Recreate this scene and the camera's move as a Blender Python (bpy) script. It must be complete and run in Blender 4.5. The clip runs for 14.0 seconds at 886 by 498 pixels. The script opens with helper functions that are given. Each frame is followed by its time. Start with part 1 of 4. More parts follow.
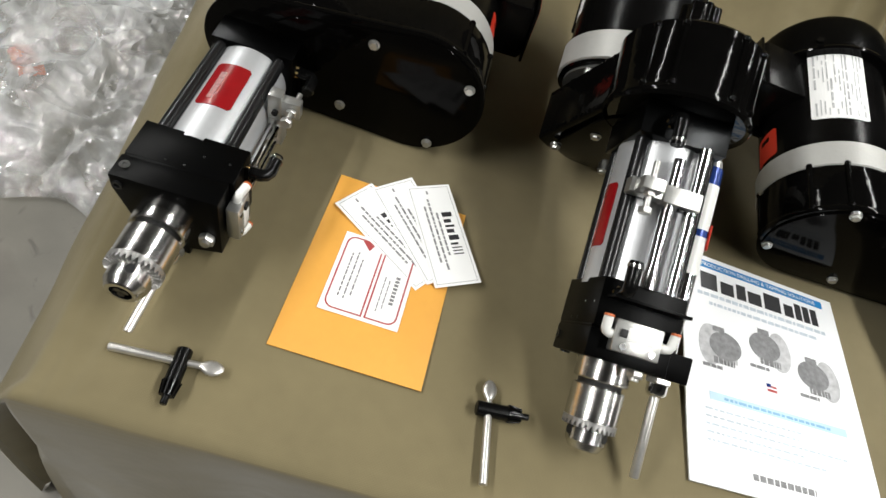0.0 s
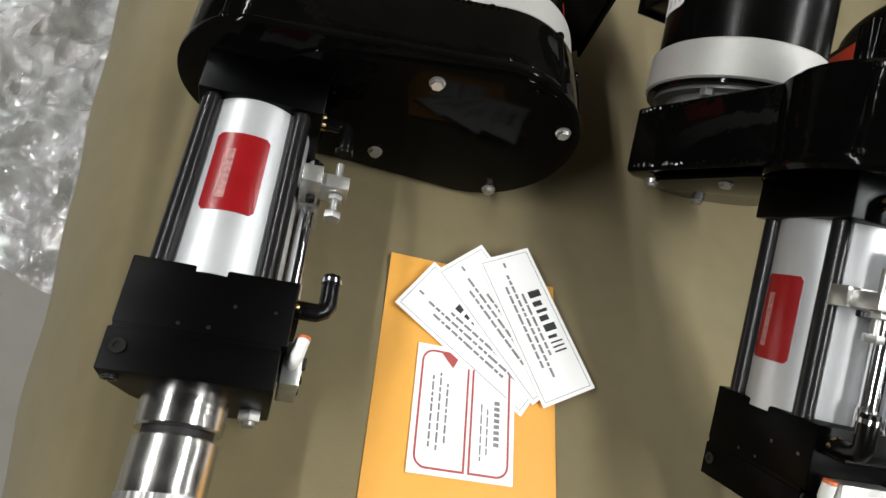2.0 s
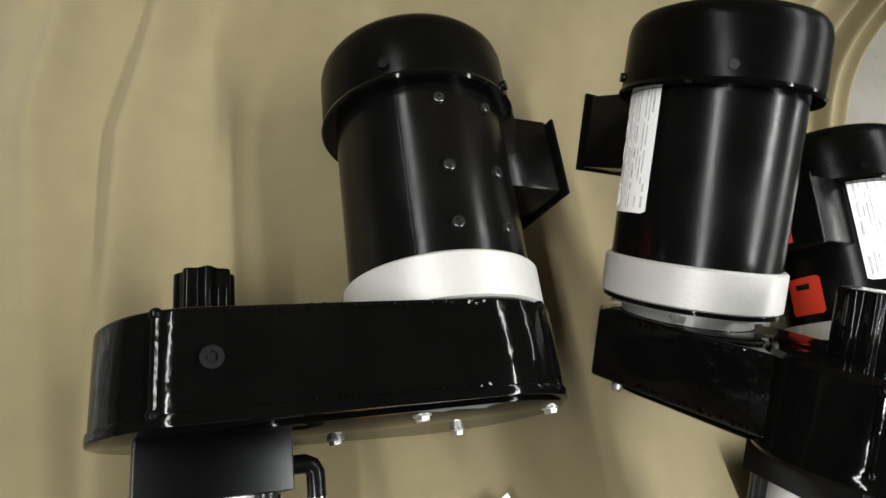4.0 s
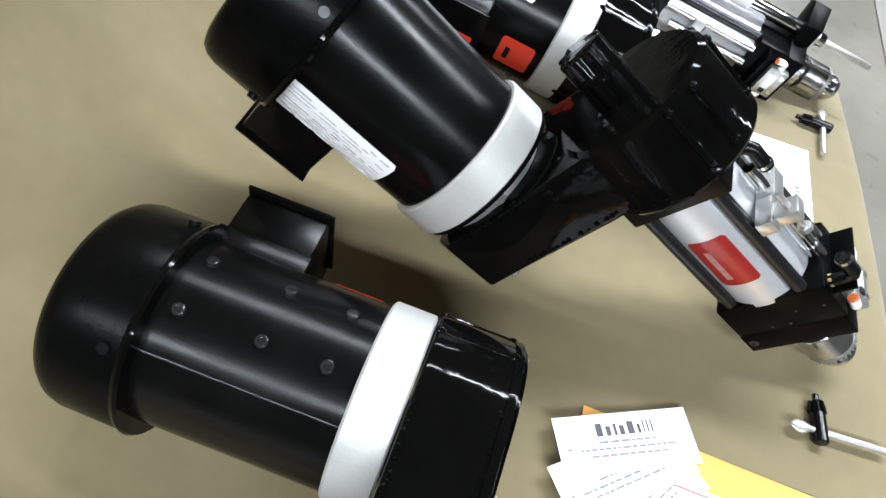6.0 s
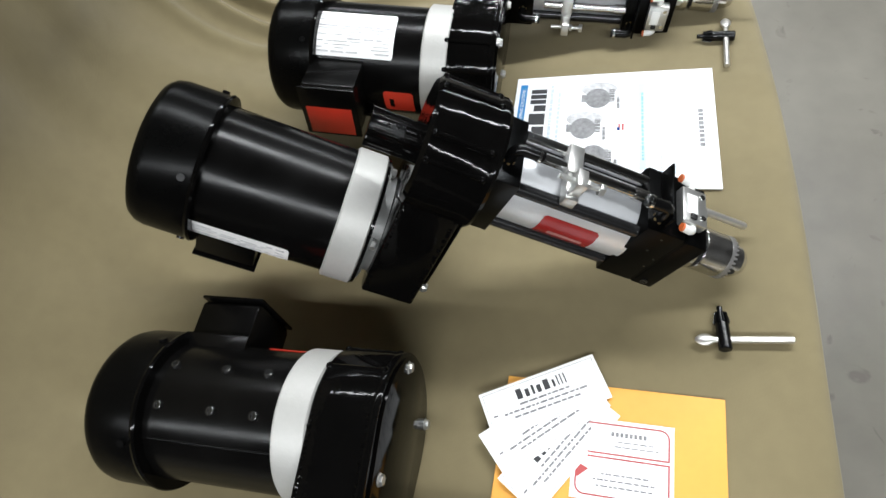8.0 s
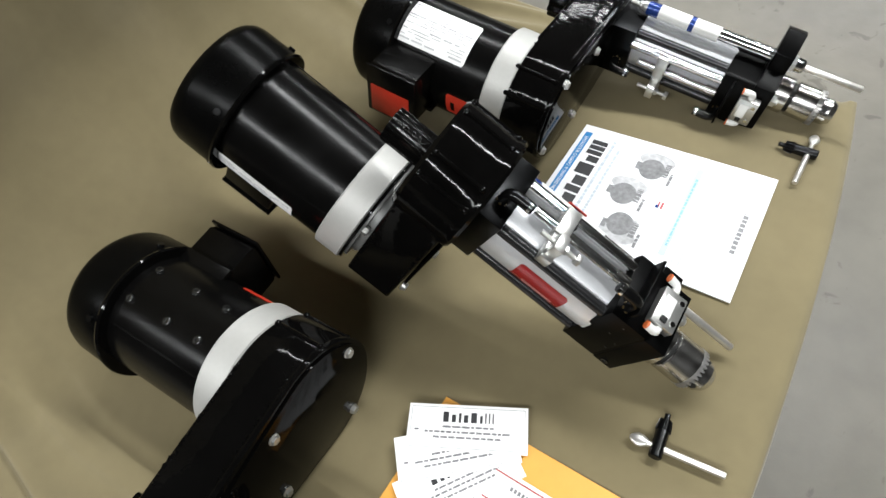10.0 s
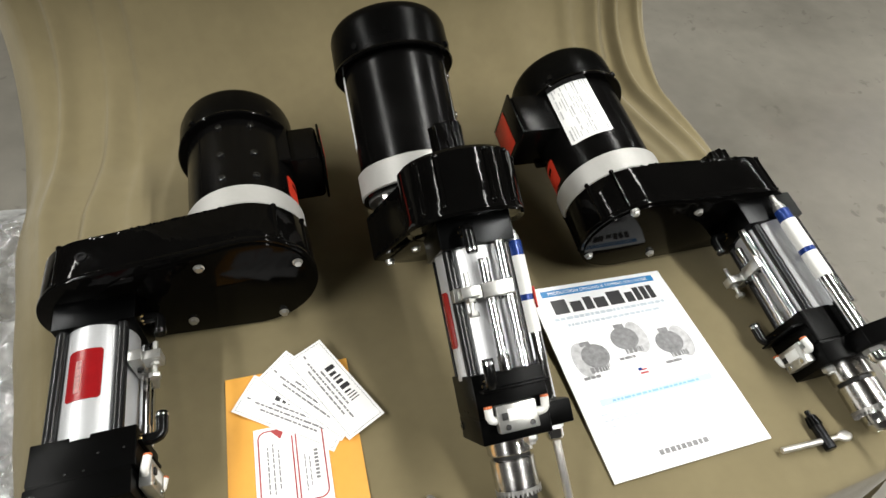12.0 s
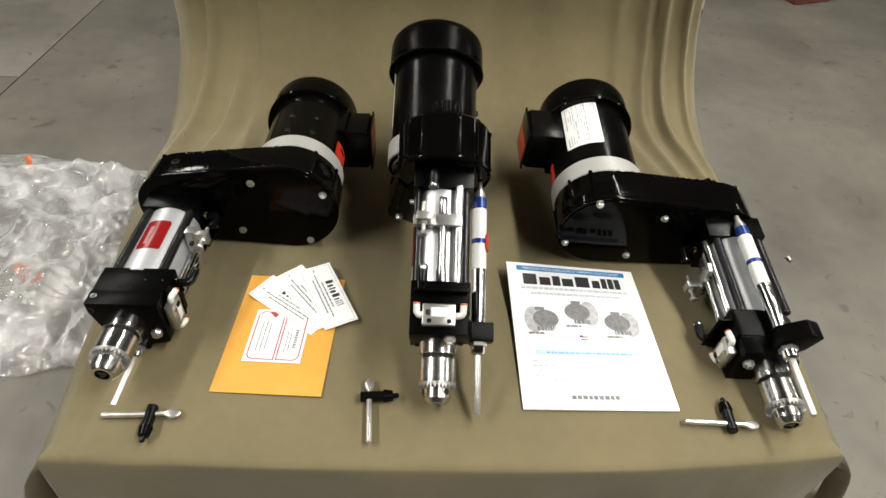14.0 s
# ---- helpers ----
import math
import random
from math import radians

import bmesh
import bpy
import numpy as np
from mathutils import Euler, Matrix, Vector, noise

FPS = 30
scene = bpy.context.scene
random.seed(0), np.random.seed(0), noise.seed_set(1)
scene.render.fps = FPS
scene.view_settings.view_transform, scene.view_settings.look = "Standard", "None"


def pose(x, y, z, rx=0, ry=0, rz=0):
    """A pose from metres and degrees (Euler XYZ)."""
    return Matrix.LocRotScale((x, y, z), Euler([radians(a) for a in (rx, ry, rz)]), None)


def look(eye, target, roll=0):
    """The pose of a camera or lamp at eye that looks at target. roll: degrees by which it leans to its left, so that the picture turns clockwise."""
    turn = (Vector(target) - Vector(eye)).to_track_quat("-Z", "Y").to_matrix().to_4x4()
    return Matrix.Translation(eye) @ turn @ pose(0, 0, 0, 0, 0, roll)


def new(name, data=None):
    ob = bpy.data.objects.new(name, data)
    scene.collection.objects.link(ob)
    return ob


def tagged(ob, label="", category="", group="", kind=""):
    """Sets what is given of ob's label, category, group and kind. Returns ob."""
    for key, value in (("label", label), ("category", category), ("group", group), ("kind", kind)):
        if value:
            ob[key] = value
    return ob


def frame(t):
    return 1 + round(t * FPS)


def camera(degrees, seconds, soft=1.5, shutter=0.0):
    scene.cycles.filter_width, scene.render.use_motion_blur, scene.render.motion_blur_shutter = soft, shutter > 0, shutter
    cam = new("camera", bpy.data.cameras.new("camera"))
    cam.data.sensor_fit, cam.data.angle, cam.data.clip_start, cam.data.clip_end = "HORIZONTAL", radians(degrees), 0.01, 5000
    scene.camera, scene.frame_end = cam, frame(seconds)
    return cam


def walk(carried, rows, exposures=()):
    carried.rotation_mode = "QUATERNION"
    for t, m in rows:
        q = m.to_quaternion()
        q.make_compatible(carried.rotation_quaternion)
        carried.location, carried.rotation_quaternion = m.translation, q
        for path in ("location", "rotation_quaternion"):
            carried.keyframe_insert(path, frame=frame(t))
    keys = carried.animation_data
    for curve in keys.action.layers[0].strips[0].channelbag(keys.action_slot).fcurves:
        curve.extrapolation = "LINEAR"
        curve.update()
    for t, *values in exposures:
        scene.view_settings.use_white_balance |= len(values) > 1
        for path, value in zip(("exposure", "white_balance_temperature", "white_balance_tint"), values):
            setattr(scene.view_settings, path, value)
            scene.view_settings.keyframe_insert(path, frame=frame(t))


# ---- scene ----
cam = camera(71.0, 14.0)
PATH = [
    (0, (-0.137, -0.173, 0.554), (0.017, 1.017, -1.046), 22.7),
    (0.5, (-0.205, -0.14, 0.534), (-0.082, 1.072, -1.053), 20.4),
    (1, (-0.24, -0.073, 0.507), (0.045, 1.11, -1.08), 24.9),
    (1.5, (-0.262, -0.015, 0.481), (0.03, 1.057, -1.182), 26.0),
    (2, (-0.297, 0.044, 0.463), (0.152, 1.024, -1.222), 32.4),
    (2.5, (-0.367, 0.131, 0.45), (0.339, 0.948, -1.234), 43.7),
    (3, (-0.394, 0.2, 0.443), (0.501, 0.878, -1.212), 53.6),
    (3.5, (-0.396, 0.253, 0.464), (0.489, 0.949, -1.189), 52.4),
    (3.7, (-0.394, 0.286, 0.482), (0.469, 1.033, -1.161), 49.1),
    (5.8, (-0.356, 0.478, 0.526), (0.895, 0.589, -1.030), 24.7),
    (6, (-0.34, 0.455, 0.535), (0.826, 0.523, -1.088), 18.0),
    (6.5, (-0.305, 0.396, 0.571), (0.793, 0.446, -1.101), 5.5),
    (7, (-0.289, 0.315, 0.61), (0.752, 0.522, -1.085), -6.3),
    (7.5, (-0.302, 0.246, 0.64), (0.702, 0.591, -1.055), -13.2),
    (8, (-0.312, 0.194, 0.681), (0.687, 0.705, -0.975), -20.6),
    (8.2, (-0.314, 0.178, 0.692), (0.674, 0.764, -0.945), -22.8),
    (10.3, (-0.245, 0.071, 0.696), (0.582, 0.885, -0.933), -8.1),
    (10.5, (-0.238, 0.059, 0.698), (0.546, 0.916, -0.93), -6.4),
    (11, (-0.252, 0.025, 0.705), (0.523, 0.97, -0.878), -3.0),
    (11.5, (-0.182, -0.049, 0.712), (0.486, 1.04, -0.826), 3.1),
    (12, (-0.1, -0.136, 0.708), (0.341, 1.107, -0.795), 5.0),
    (12.5, (-0.054, -0.209, 0.708), (0.231, 1.114, -0.764), 7.5),
    (13, (0.002, -0.3, 0.712), (0.141, 1.104, -0.705), 3.6),
    (13.5, (0.036, -0.363, 0.716), (0.079, 1.104, -0.643), 2.8),
    (14, (0.064, -0.423, 0.724), (0.119, 1.06, -0.617), 3.2),
]
walk(cam, [(t, look(eye, target, roll)) for t, eye, target, roll in PATH],
     [(0.0, -0.55, 6350, 10), (1.5, -0.57, 6250, 10), (3.0, -0.26, 6250, 10), (3.7, 0.02, 6300, 10), (5.8, 0.50, 5700, 10), (6.5, 0.45, 5650, 10), (7.0, 0.14, 5800, 10),
      (7.5, -0.04, 5900, 10), (8.2, -0.17, 6000, 10), (10.5, -0.22, 6150, 10), (12.0, -0.35, 6450, 10), (14.0, -0.43, 6650, 10)])

# ---- light: a workshop under rows of fluorescent tubes ----
FLOOR = -0.40       # the cloth-covered top is z = 0
CEILING = 2.35
world = bpy.data.worlds.new("world")
scene.world = world
world.use_nodes = True
world.node_tree.nodes["Background"].inputs[0].default_value = (0.9, 0.95, 1.0, 1)
world.node_tree.nodes["Background"].inputs[1].default_value = 0.012
LAMP_POWER = 94.0


# ---- materials ----
def mat(name, colour, rough=0.5, metal=0.0, vary=0.15, scale=30.0, bump=0.0, bump_scale=200.0, coat=0.0, detail=4.0, rough_vary=0.0, spec=0.5, ior=1.5):
    """A principled material whose colour varies at two scales, with fine relief."""
    m = bpy.data.materials.new(name)
    m.use_nodes = True
    nt = m.node_tree
    b = nt.nodes["Principled BSDF"]
    b.inputs["Roughness"].default_value = rough
    b.inputs["Metallic"].default_value = metal
    b.inputs["Coat Weight"].default_value = coat
    b.inputs["Coat Roughness"].default_value = 0.06
    b.inputs["Specular IOR Level"].default_value = spec
    b.inputs["IOR"].default_value = ior
    co = nt.nodes.new("ShaderNodeTexCoord")
    n1 = nt.nodes.new("ShaderNodeTexNoise")
    n1.inputs["Scale"].default_value = scale
    n1.inputs["Detail"].default_value = detail
    n2 = nt.nodes.new("ShaderNodeTexNoise")
    n2.inputs["Scale"].default_value = scale * 9
    n2.inputs["Detail"].default_value = 3
    for n in (n1, n2):
        nt.links.new(co.outputs["Object"], n.inputs["Vector"])
    add = nt.nodes.new("ShaderNodeMath")
    add.operation = "MULTIPLY_ADD"
    add.inputs[1].default_value = 0.35
    nt.links.new(n2.outputs["Fac"], add.inputs[0])
    nt.links.new(n1.outputs["Fac"], add.inputs[2])
    ramp = nt.nodes.new("ShaderNodeMapRange")
    ramp.inputs["From Min"].default_value = 0.4
    ramp.inputs["From Max"].default_value = 0.95
    ramp.inputs["To Min"].default_value = 1 - vary
    ramp.inputs["To Max"].default_value = 1 + vary
    nt.links.new(add.outputs[0], ramp.inputs["Value"])
    mul = nt.nodes.new("ShaderNodeVectorMath")
    mul.operation = "SCALE"
    mul.inputs[0].default_value = colour
    nt.links.new(ramp.outputs[0], mul.inputs["Scale"])
    nt.links.new(mul.outputs[0], b.inputs["Base Color"])
    if rough_vary:
        rr = nt.nodes.new("ShaderNodeMapRange")
        rr.inputs["From Min"].default_value = 0.3
        rr.inputs["From Max"].default_value = 0.75
        rr.inputs["To Min"].default_value = max(0.02, rough - rough_vary)
        rr.inputs["To Max"].default_value = rough + rough_vary
        nt.links.new(n1.outputs["Fac"], rr.inputs["Value"])
        nt.links.new(rr.outputs[0], b.inputs["Roughness"])
    if bump:
        nb = nt.nodes.new("ShaderNodeTexNoise")
        nb.inputs["Scale"].default_value = bump_scale
        nb.inputs["Detail"].default_value = 3
        nt.links.new(co.outputs["Object"], nb.inputs["Vector"])
        bp = nt.nodes.new("ShaderNodeBump")
        bp.inputs["Strength"].default_value = bump
        bp.inputs["Distance"].default_value = 0.002
        nt.links.new(nb.outputs["Fac"], bp.inputs["Height"])
        nt.links.new(bp.outputs[0], b.inputs["Normal"])
    return m


def cloth_mat():
    m = mat("olive_cloth", (0.171, 0.141, 0.074), 0.85, vary=0.13, scale=5, detail=6, spec=0.25)
    nt = m.node_tree
    b = nt.nodes["Principled BSDF"]
    b.inputs["Sheen Weight"].default_value = 0.25
    b.inputs["Sheen Roughness"].default_value = 0.5
    co = nt.nodes.new("ShaderNodeTexCoord")
    heights = []
    for direction in ("X", "Y"):
        w = nt.nodes.new("ShaderNodeTexWave")
        w.bands_direction = direction
        w.inputs["Scale"].default_value = 240
        w.inputs["Distortion"].default_value = 1.5
        nt.links.new(co.outputs["Object"], w.inputs["Vector"])
        heights.append(w)
    s = nt.nodes.new("ShaderNodeMath")
    s.operation = "ADD"
    nt.links.new(heights[0].outputs["Fac"], s.inputs[0])
    nt.links.new(heights[1].outputs["Fac"], s.inputs[1])
    fine = nt.nodes.new("ShaderNodeBump")
    fine.inputs["Strength"].default_value = 0.12
    fine.inputs["Distance"].default_value = 0.0004
    nt.links.new(s.outputs[0], fine.inputs["Height"])
    n = nt.nodes.new("ShaderNodeTexNoise")
    n.inputs["Scale"].default_value = 9
    n.inputs["Detail"].default_value = 2
    nt.links.new(co.outputs["Object"], n.inputs["Vector"])
    soft = nt.nodes.new("ShaderNodeBump")
    soft.inputs["Strength"].default_value = 0.5
    soft.inputs["Distance"].default_value = 0.01
    nt.links.new(n.outputs["Fac"], soft.inputs["Height"])
    nt.links.new(fine.outputs[0], soft.inputs["Normal"])
    nt.links.new(soft.outputs[0], b.inputs["Normal"])
    return m


def concrete_mat():
    m = mat("concrete", (0.148, 0.138, 0.114), 0.5, vary=0.30, scale=1.7, bump=0.15, bump_scale=60, detail=8, rough_vary=0.12)
    nt = m.node_tree
    b = nt.nodes["Principled BSDF"]
    base = b.inputs["Base Color"].links[0].from_socket
    co = nt.nodes.new("ShaderNodeTexCoord")
    n = nt.nodes.new("ShaderNodeTexNoise")
    n.inputs["Scale"].default_value = 6.5
    n.inputs["Detail"].default_value = 5
    n.inputs["Distortion"].default_value = 0.6
    nt.links.new(co.outputs["Object"], n.inputs["Vector"])
    r = nt.nodes.new("ShaderNodeMapRange")
    r.inputs["From Min"].default_value = 0.60
    r.inputs["From Max"].default_value = 0.74
    r.inputs["To Max"].default_value = 0.55
    nt.links.new(n.outputs["Fac"], r.inputs["Value"])
    mix = nt.nodes.new("ShaderNodeMix")
    mix.data_type = "RGBA"
    mix.inputs["B"].default_value = (0.135, 0.12, 0.10, 1)
    nt.links.new(r.outputs[0], mix.inputs["Factor"])
    nt.links.new(base, mix.inputs["A"])
    # dark scuffs and drips
    n2 = nt.nodes.new("ShaderNodeTexNoise")
    n2.inputs["Scale"].default_value = 15
    n2.inputs["Detail"].default_value = 7
    n2.inputs["Distortion"].default_value = 1.2
    nt.links.new(co.outputs["Object"], n2.inputs["Vector"])
    r2 = nt.nodes.new("ShaderNodeMapRange")
    r2.inputs["From Min"].default_value = 0.64
    r2.inputs["From Max"].default_value = 0.70
    r2.inputs["To Max"].default_value = 0.6
    nt.links.new(n2.outputs["Fac"], r2.inputs["Value"])
    mix2 = nt.nodes.new("ShaderNodeMix")
    mix2.data_type = "RGBA"
    mix2.inputs["B"].default_value = (0.07, 0.062, 0.05, 1)
    nt.links.new(r2.outputs[0], mix2.inputs["Factor"])
    nt.links.new(mix.outputs["Result"], mix2.inputs["A"])
    nt.links.new(mix2.outputs["Result"], b.inputs["Base Color"])
    return m


def wrap_mat():
    """Thin clear film: half see-through, a little milky, with sharp glints."""
    m = bpy.data.materials.new("clear_plastic")
    m.use_nodes = True
    nt = m.node_tree
    nt.nodes.remove(nt.nodes["Principled BSDF"])
    co = nt.nodes.new("ShaderNodeTexCoord")

    def noise_node(scale, detail, stretch, distort=0.0):
        mp = nt.nodes.new("ShaderNodeMapping")
        mp.inputs["Scale"].default_value = stretch
        mp.inputs["Rotation"].default_value = (0, 0, 0.5)
        n = nt.nodes.new("ShaderNodeTexNoise")
        n.inputs["Scale"].default_value = scale
        n.inputs["Detail"].default_value = detail
        n.inputs["Distortion"].default_value = distort
        nt.links.new(co.outputs["Object"], mp.inputs["Vector"])
        nt.links.new(mp.outputs[0], n.inputs["Vector"])
        return n

    def mixed(fac, a, b):
        x = nt.nodes.new("ShaderNodeMixShader")
        if isinstance(fac, float):
            x.inputs[0].default_value = fac
        else:
            nt.links.new(fac, x.inputs[0])
        nt.links.new(a.outputs[0], x.inputs[1])
        nt.links.new(b.outputs[0], x.inputs[2])
        return x

    crumple = noise_node(62, 3, (1.0, 0.55, 1.0), 0.6)
    bump = nt.nodes.new("ShaderNodeBump")
    bump.inputs["Strength"].default_value = 1.0
    bump.inputs["Distance"].default_value = 0.012
    nt.links.new(crumple.outputs["Fac"], bump.inputs["Height"])
    milk = nt.nodes.new("ShaderNodeBsdfDiffuse")
    milk.inputs[0].default_value = (0.80, 0.81, 0.81, 1)
    through_light = nt.nodes.new("ShaderNodeBsdfTranslucent")
    through_light.inputs[0].default_value = (0.80, 0.81, 0.81, 1)
    shine = nt.nodes.new("ShaderNodeBsdfGlossy")
    shine.inputs["Roughness"].default_value = 0.13
    shine.inputs[0].default_value = (1, 1, 1, 1)
    nt.links.new(bump.outputs[0], shine.inputs["Normal"])
    clear = nt.nodes.new("ShaderNodeBsdfTransparent")
    clear.inputs[0].default_value = (0.95, 0.955, 0.95, 1)
    patchy = noise_node(11, 4, (1, 1, 1), 0.7)
    r = nt.nodes.new("ShaderNodeMapRange")
    r.inputs["From Min"].default_value = 0.36
    r.inputs["From Max"].default_value = 0.66
    r.inputs["To Min"].default_value = 0.22
    r.inputs["To Max"].default_value = 0.74
    nt.links.new(patchy.outputs["Fac"], r.inputs["Value"])
    film = mixed(r.outputs[0], clear, mixed(0.4, milk, through_light))
    out = mixed(0.17, film, shine)
    nt.links.new(out.outputs[0], nt.nodes["Material Output"].inputs["Surface"])
    return m


CLOTH = cloth_mat()
CONCRETE = concrete_mat()
WRAP = wrap_mat()
GLOSS = mat("black_enamel", (0.0022, 0.0021, 0.002), 0.07, vary=0.3, scale=18, bump=0.30, bump_scale=42, coat=0.0, spec=0.5, ior=1.18)
COVER = mat("black_cover_paint", (0.0012, 0.0011, 0.0010), 0.09, vary=0.2, scale=9, bump=0.02, bump_scale=20, spec=0.5, ior=1.16)
SATIN = mat("black_motor_paint", (0.0025, 0.0024, 0.0023), 0.23, vary=0.3, scale=22, bump=0.04, bump_scale=260, rough_vary=0.05, spec=0.5, ior=1.23)
FANBLACK = mat("black_moulded_cover", (0.0018, 0.0018, 0.0017), 0.27, vary=0.25, scale=20, bump=0.05, bump_scale=320, spec=0.3, ior=1.19)
MATTE = mat("black_anodised", (0.0012, 0.0012, 0.0012), 0.34, vary=0.25, scale=40, bump=0.03, bump_scale=500, spec=0.5, ior=1.15)
SATINBLOCK = mat("black_satin_anodised", (0.016, 0.0165, 0.017), 0.30, 1.0, vary=0.12, scale=40, bump=0.02, bump_scale=500)
SCREWBLACK = mat("blackened_screw", (0.085, 0.085, 0.083), 0.24, 0.9, vary=0.2, scale=90)
RUBBER = mat("black_plastic", (0.003, 0.003, 0.003), 0.24, vary=0.2, scale=60, ior=1.32)
RING = mat("cast_aluminium", (0.43, 0.425, 0.405), 0.5, 0.25, vary=0.06, scale=25, bump=0.12, bump_scale=300)
TUBE = mat("clear_anodised_tube", (0.62, 0.63, 0.645), 0.42, 0.65, vary=0.05, scale=20, bump=0.03, bump_scale=300, rough_vary=0.05)
DARKROD = mat("dark_steel_rod", (0.012, 0.012, 0.0125), 0.26, 0.3, vary=0.2, scale=60)
CHROME = mat("chrome", (0.72, 0.72, 0.72), 0.11, 1.0, vary=0.06, scale=60)
STEEL = mat("machined_steel", (0.60, 0.59, 0.57), 0.21, 1.0, vary=0.14, scale=50, bump=0.05, bump_scale=900, rough_vary=0.06)
ZINC = mat("zinc_plate", (0.52, 0.52, 0.50), 0.33, 0.85, vary=0.12, scale=90, bump=0.05, bump_scale=600)
# near-black: painted shade in the chuck's recesses, and the black valve switch
DARK = mat("recess_shade_and_switch", (0.004, 0.004, 0.004), 0.6)
BRASS = mat("brass", (0.62, 0.45, 0.2), 0.3, 1.0, vary=0.1, scale=80)
WHITE = mat("white_plastic", (0.78, 0.78, 0.75), 0.35, vary=0.04, scale=40)
PAPER = mat("white_paper", (0.83, 0.83, 0.82), 0.6, vary=0.02, scale=10, bump=0.04, bump_scale=30)
GLOSSPAPER = mat("coated_paper", (0.84, 0.85, 0.86), 0.32, vary=0.02, scale=8)
GEARSTEEL = mat("grey_gear_steel", (0.36, 0.355, 0.345), 0.4, 0.8, vary=0.1, scale=60)
RED = mat("red_label", (0.23, 0.006, 0.008), 0.24, vary=0.1, scale=50)
ORANGE = mat("orange_label", (0.56, 0.035, 0.016), 0.4, vary=0.08, scale=50)
ORANGECAP = mat("orange_plastic", (0.55, 0.13, 0.035), 0.4, vary=0.08, scale=50)
BLUE = mat("blue_band", (0.016, 0.045, 0.21), 0.25, 0.35, vary=0.1, scale=50)
PRINTBLUE = mat("print_blue", (0.02, 0.20, 0.48), 0.4, vary=0.05, scale=40)
PALEBLUE = mat("print_pale_blue", (0.48, 0.66, 0.78), 0.4, vary=0.05, scale=40)
INK = mat("print_black", (0.02, 0.02, 0.022), 0.5, vary=0.1, scale=80)
GREYINK = mat("print_grey", (0.46, 0.46, 0.47), 0.5, vary=0.3, scale=120)
FAINTINK = mat("print_faint_grey_blue", (0.50, 0.56, 0.62), 0.5, vary=0.15, scale=120)
MIDGREY = mat("print_mid_grey", (0.19, 0.19, 0.195), 0.5, vary=0.35, scale=160)
REDINK = mat("print_red", (0.38, 0.06, 0.06), 0.5, vary=0.1, scale=80)
FADED = mat("faded_print", (0.34, 0.15, 0.14), 0.4, vary=0.6, scale=300)
PALEINK = mat("print_soft_blue", (0.22, 0.42, 0.60), 0.5, vary=0.1, scale=80)
KEYSTEEL = mat("worn_bright_steel", (0.72, 0.70, 0.66), 0.34, 0.85, vary=0.15, scale=70, bump=0.05, bump_scale=700)
FLANGE = mat("grey_cast_iron", (0.17, 0.17, 0.165), 0.4, 0.2, vary=0.1, scale=40)
KRAFT = mat("kraft_paper", (0.72, 0.35, 0.055), 0.6, vary=0.05, scale=14, bump=0.1, bump_scale=40)
PLASTER = mat("painted_wall", (0.05, 0.048, 0.045), 0.7, vary=0.06, scale=2, bump=0.05, bump_scale=80)
WOOD = mat("brown_wood", (0.11, 0.052, 0.03), 0.5, vary=0.3, scale=12)
RUST = mat("red_brown_paint", (0.16, 0.045, 0.03), 0.5, vary=0.3, scale=12)
DARKBOARD = mat("grey_board", (0.2, 0.19, 0.17), 0.7, vary=0.15, scale=8)
FIXTURE = mat("white_enamel", (0.8, 0.8, 0.78), 0.4, vary=0.03, scale=8)


# ---- mesh helpers ----
def part(name, bm, material, parent=None, label="", smooth=35):
    """Links a bmesh as one mesh object, under a thing or a part."""
    me = bpy.data.meshes.new(name)
    bmesh.ops.recalc_face_normals(bm, faces=bm.faces)
    lim = math.radians(smooth)
    for f in bm.faces:
        f.smooth = True
    for e in bm.edges:
        e.smooth = len(e.link_faces) == 2 and e.calc_face_angle(0) < lim
    bm.to_mesh(me)
    bm.free()
    me.materials.append(material)
    ob = new(name, me)
    if parent:
        ob.parent = parent
    if label:
        tagged(ob, label)
    return ob


def bevelled(bm, width, segments=2):
    if width:
        es = [e for e in bm.edges if len(e.link_faces) == 2 and e.calc_face_angle(0) > 0.5]
        bmesh.ops.bevel(bm, geom=es, offset=width, segments=segments, affect="EDGES", profile=0.5)
    return bm


def box(x0, x1, y0, y1, z0, z1, bevel=0.0, segments=2):
    bm = bmesh.new()
    bmesh.ops.create_cube(bm, size=1)
    for v in bm.verts:
        v.co = Vector(((x0 + x1) / 2 + v.co.x * (x1 - x0), (y0 + y1) / 2 + v.co.y * (y1 - y0), (z0 + z1) / 2 + v.co.z * (z1 - z0)))
    return bevelled(bm, bevel, segments)


def prism(outline, y0, y1, bevel=0.0, segments=2):
    """An outline in x and z, drawn out along y."""
    bm = bmesh.new()
    a = [bm.verts.new((x, y0, z)) for x, z in outline]
    b = [bm.verts.new((x, y1, z)) for x, z in outline]
    bm.faces.new(a)
    bm.faces.new(b[::-1])
    for i in range(len(a)):
        j = (i + 1) % len(a)
        bm.faces.new((a[i], b[i], b[j], a[j]))
    bmesh.ops.recalc_face_normals(bm, faces=bm.faces)
    return bevelled(bm, bevel, segments)


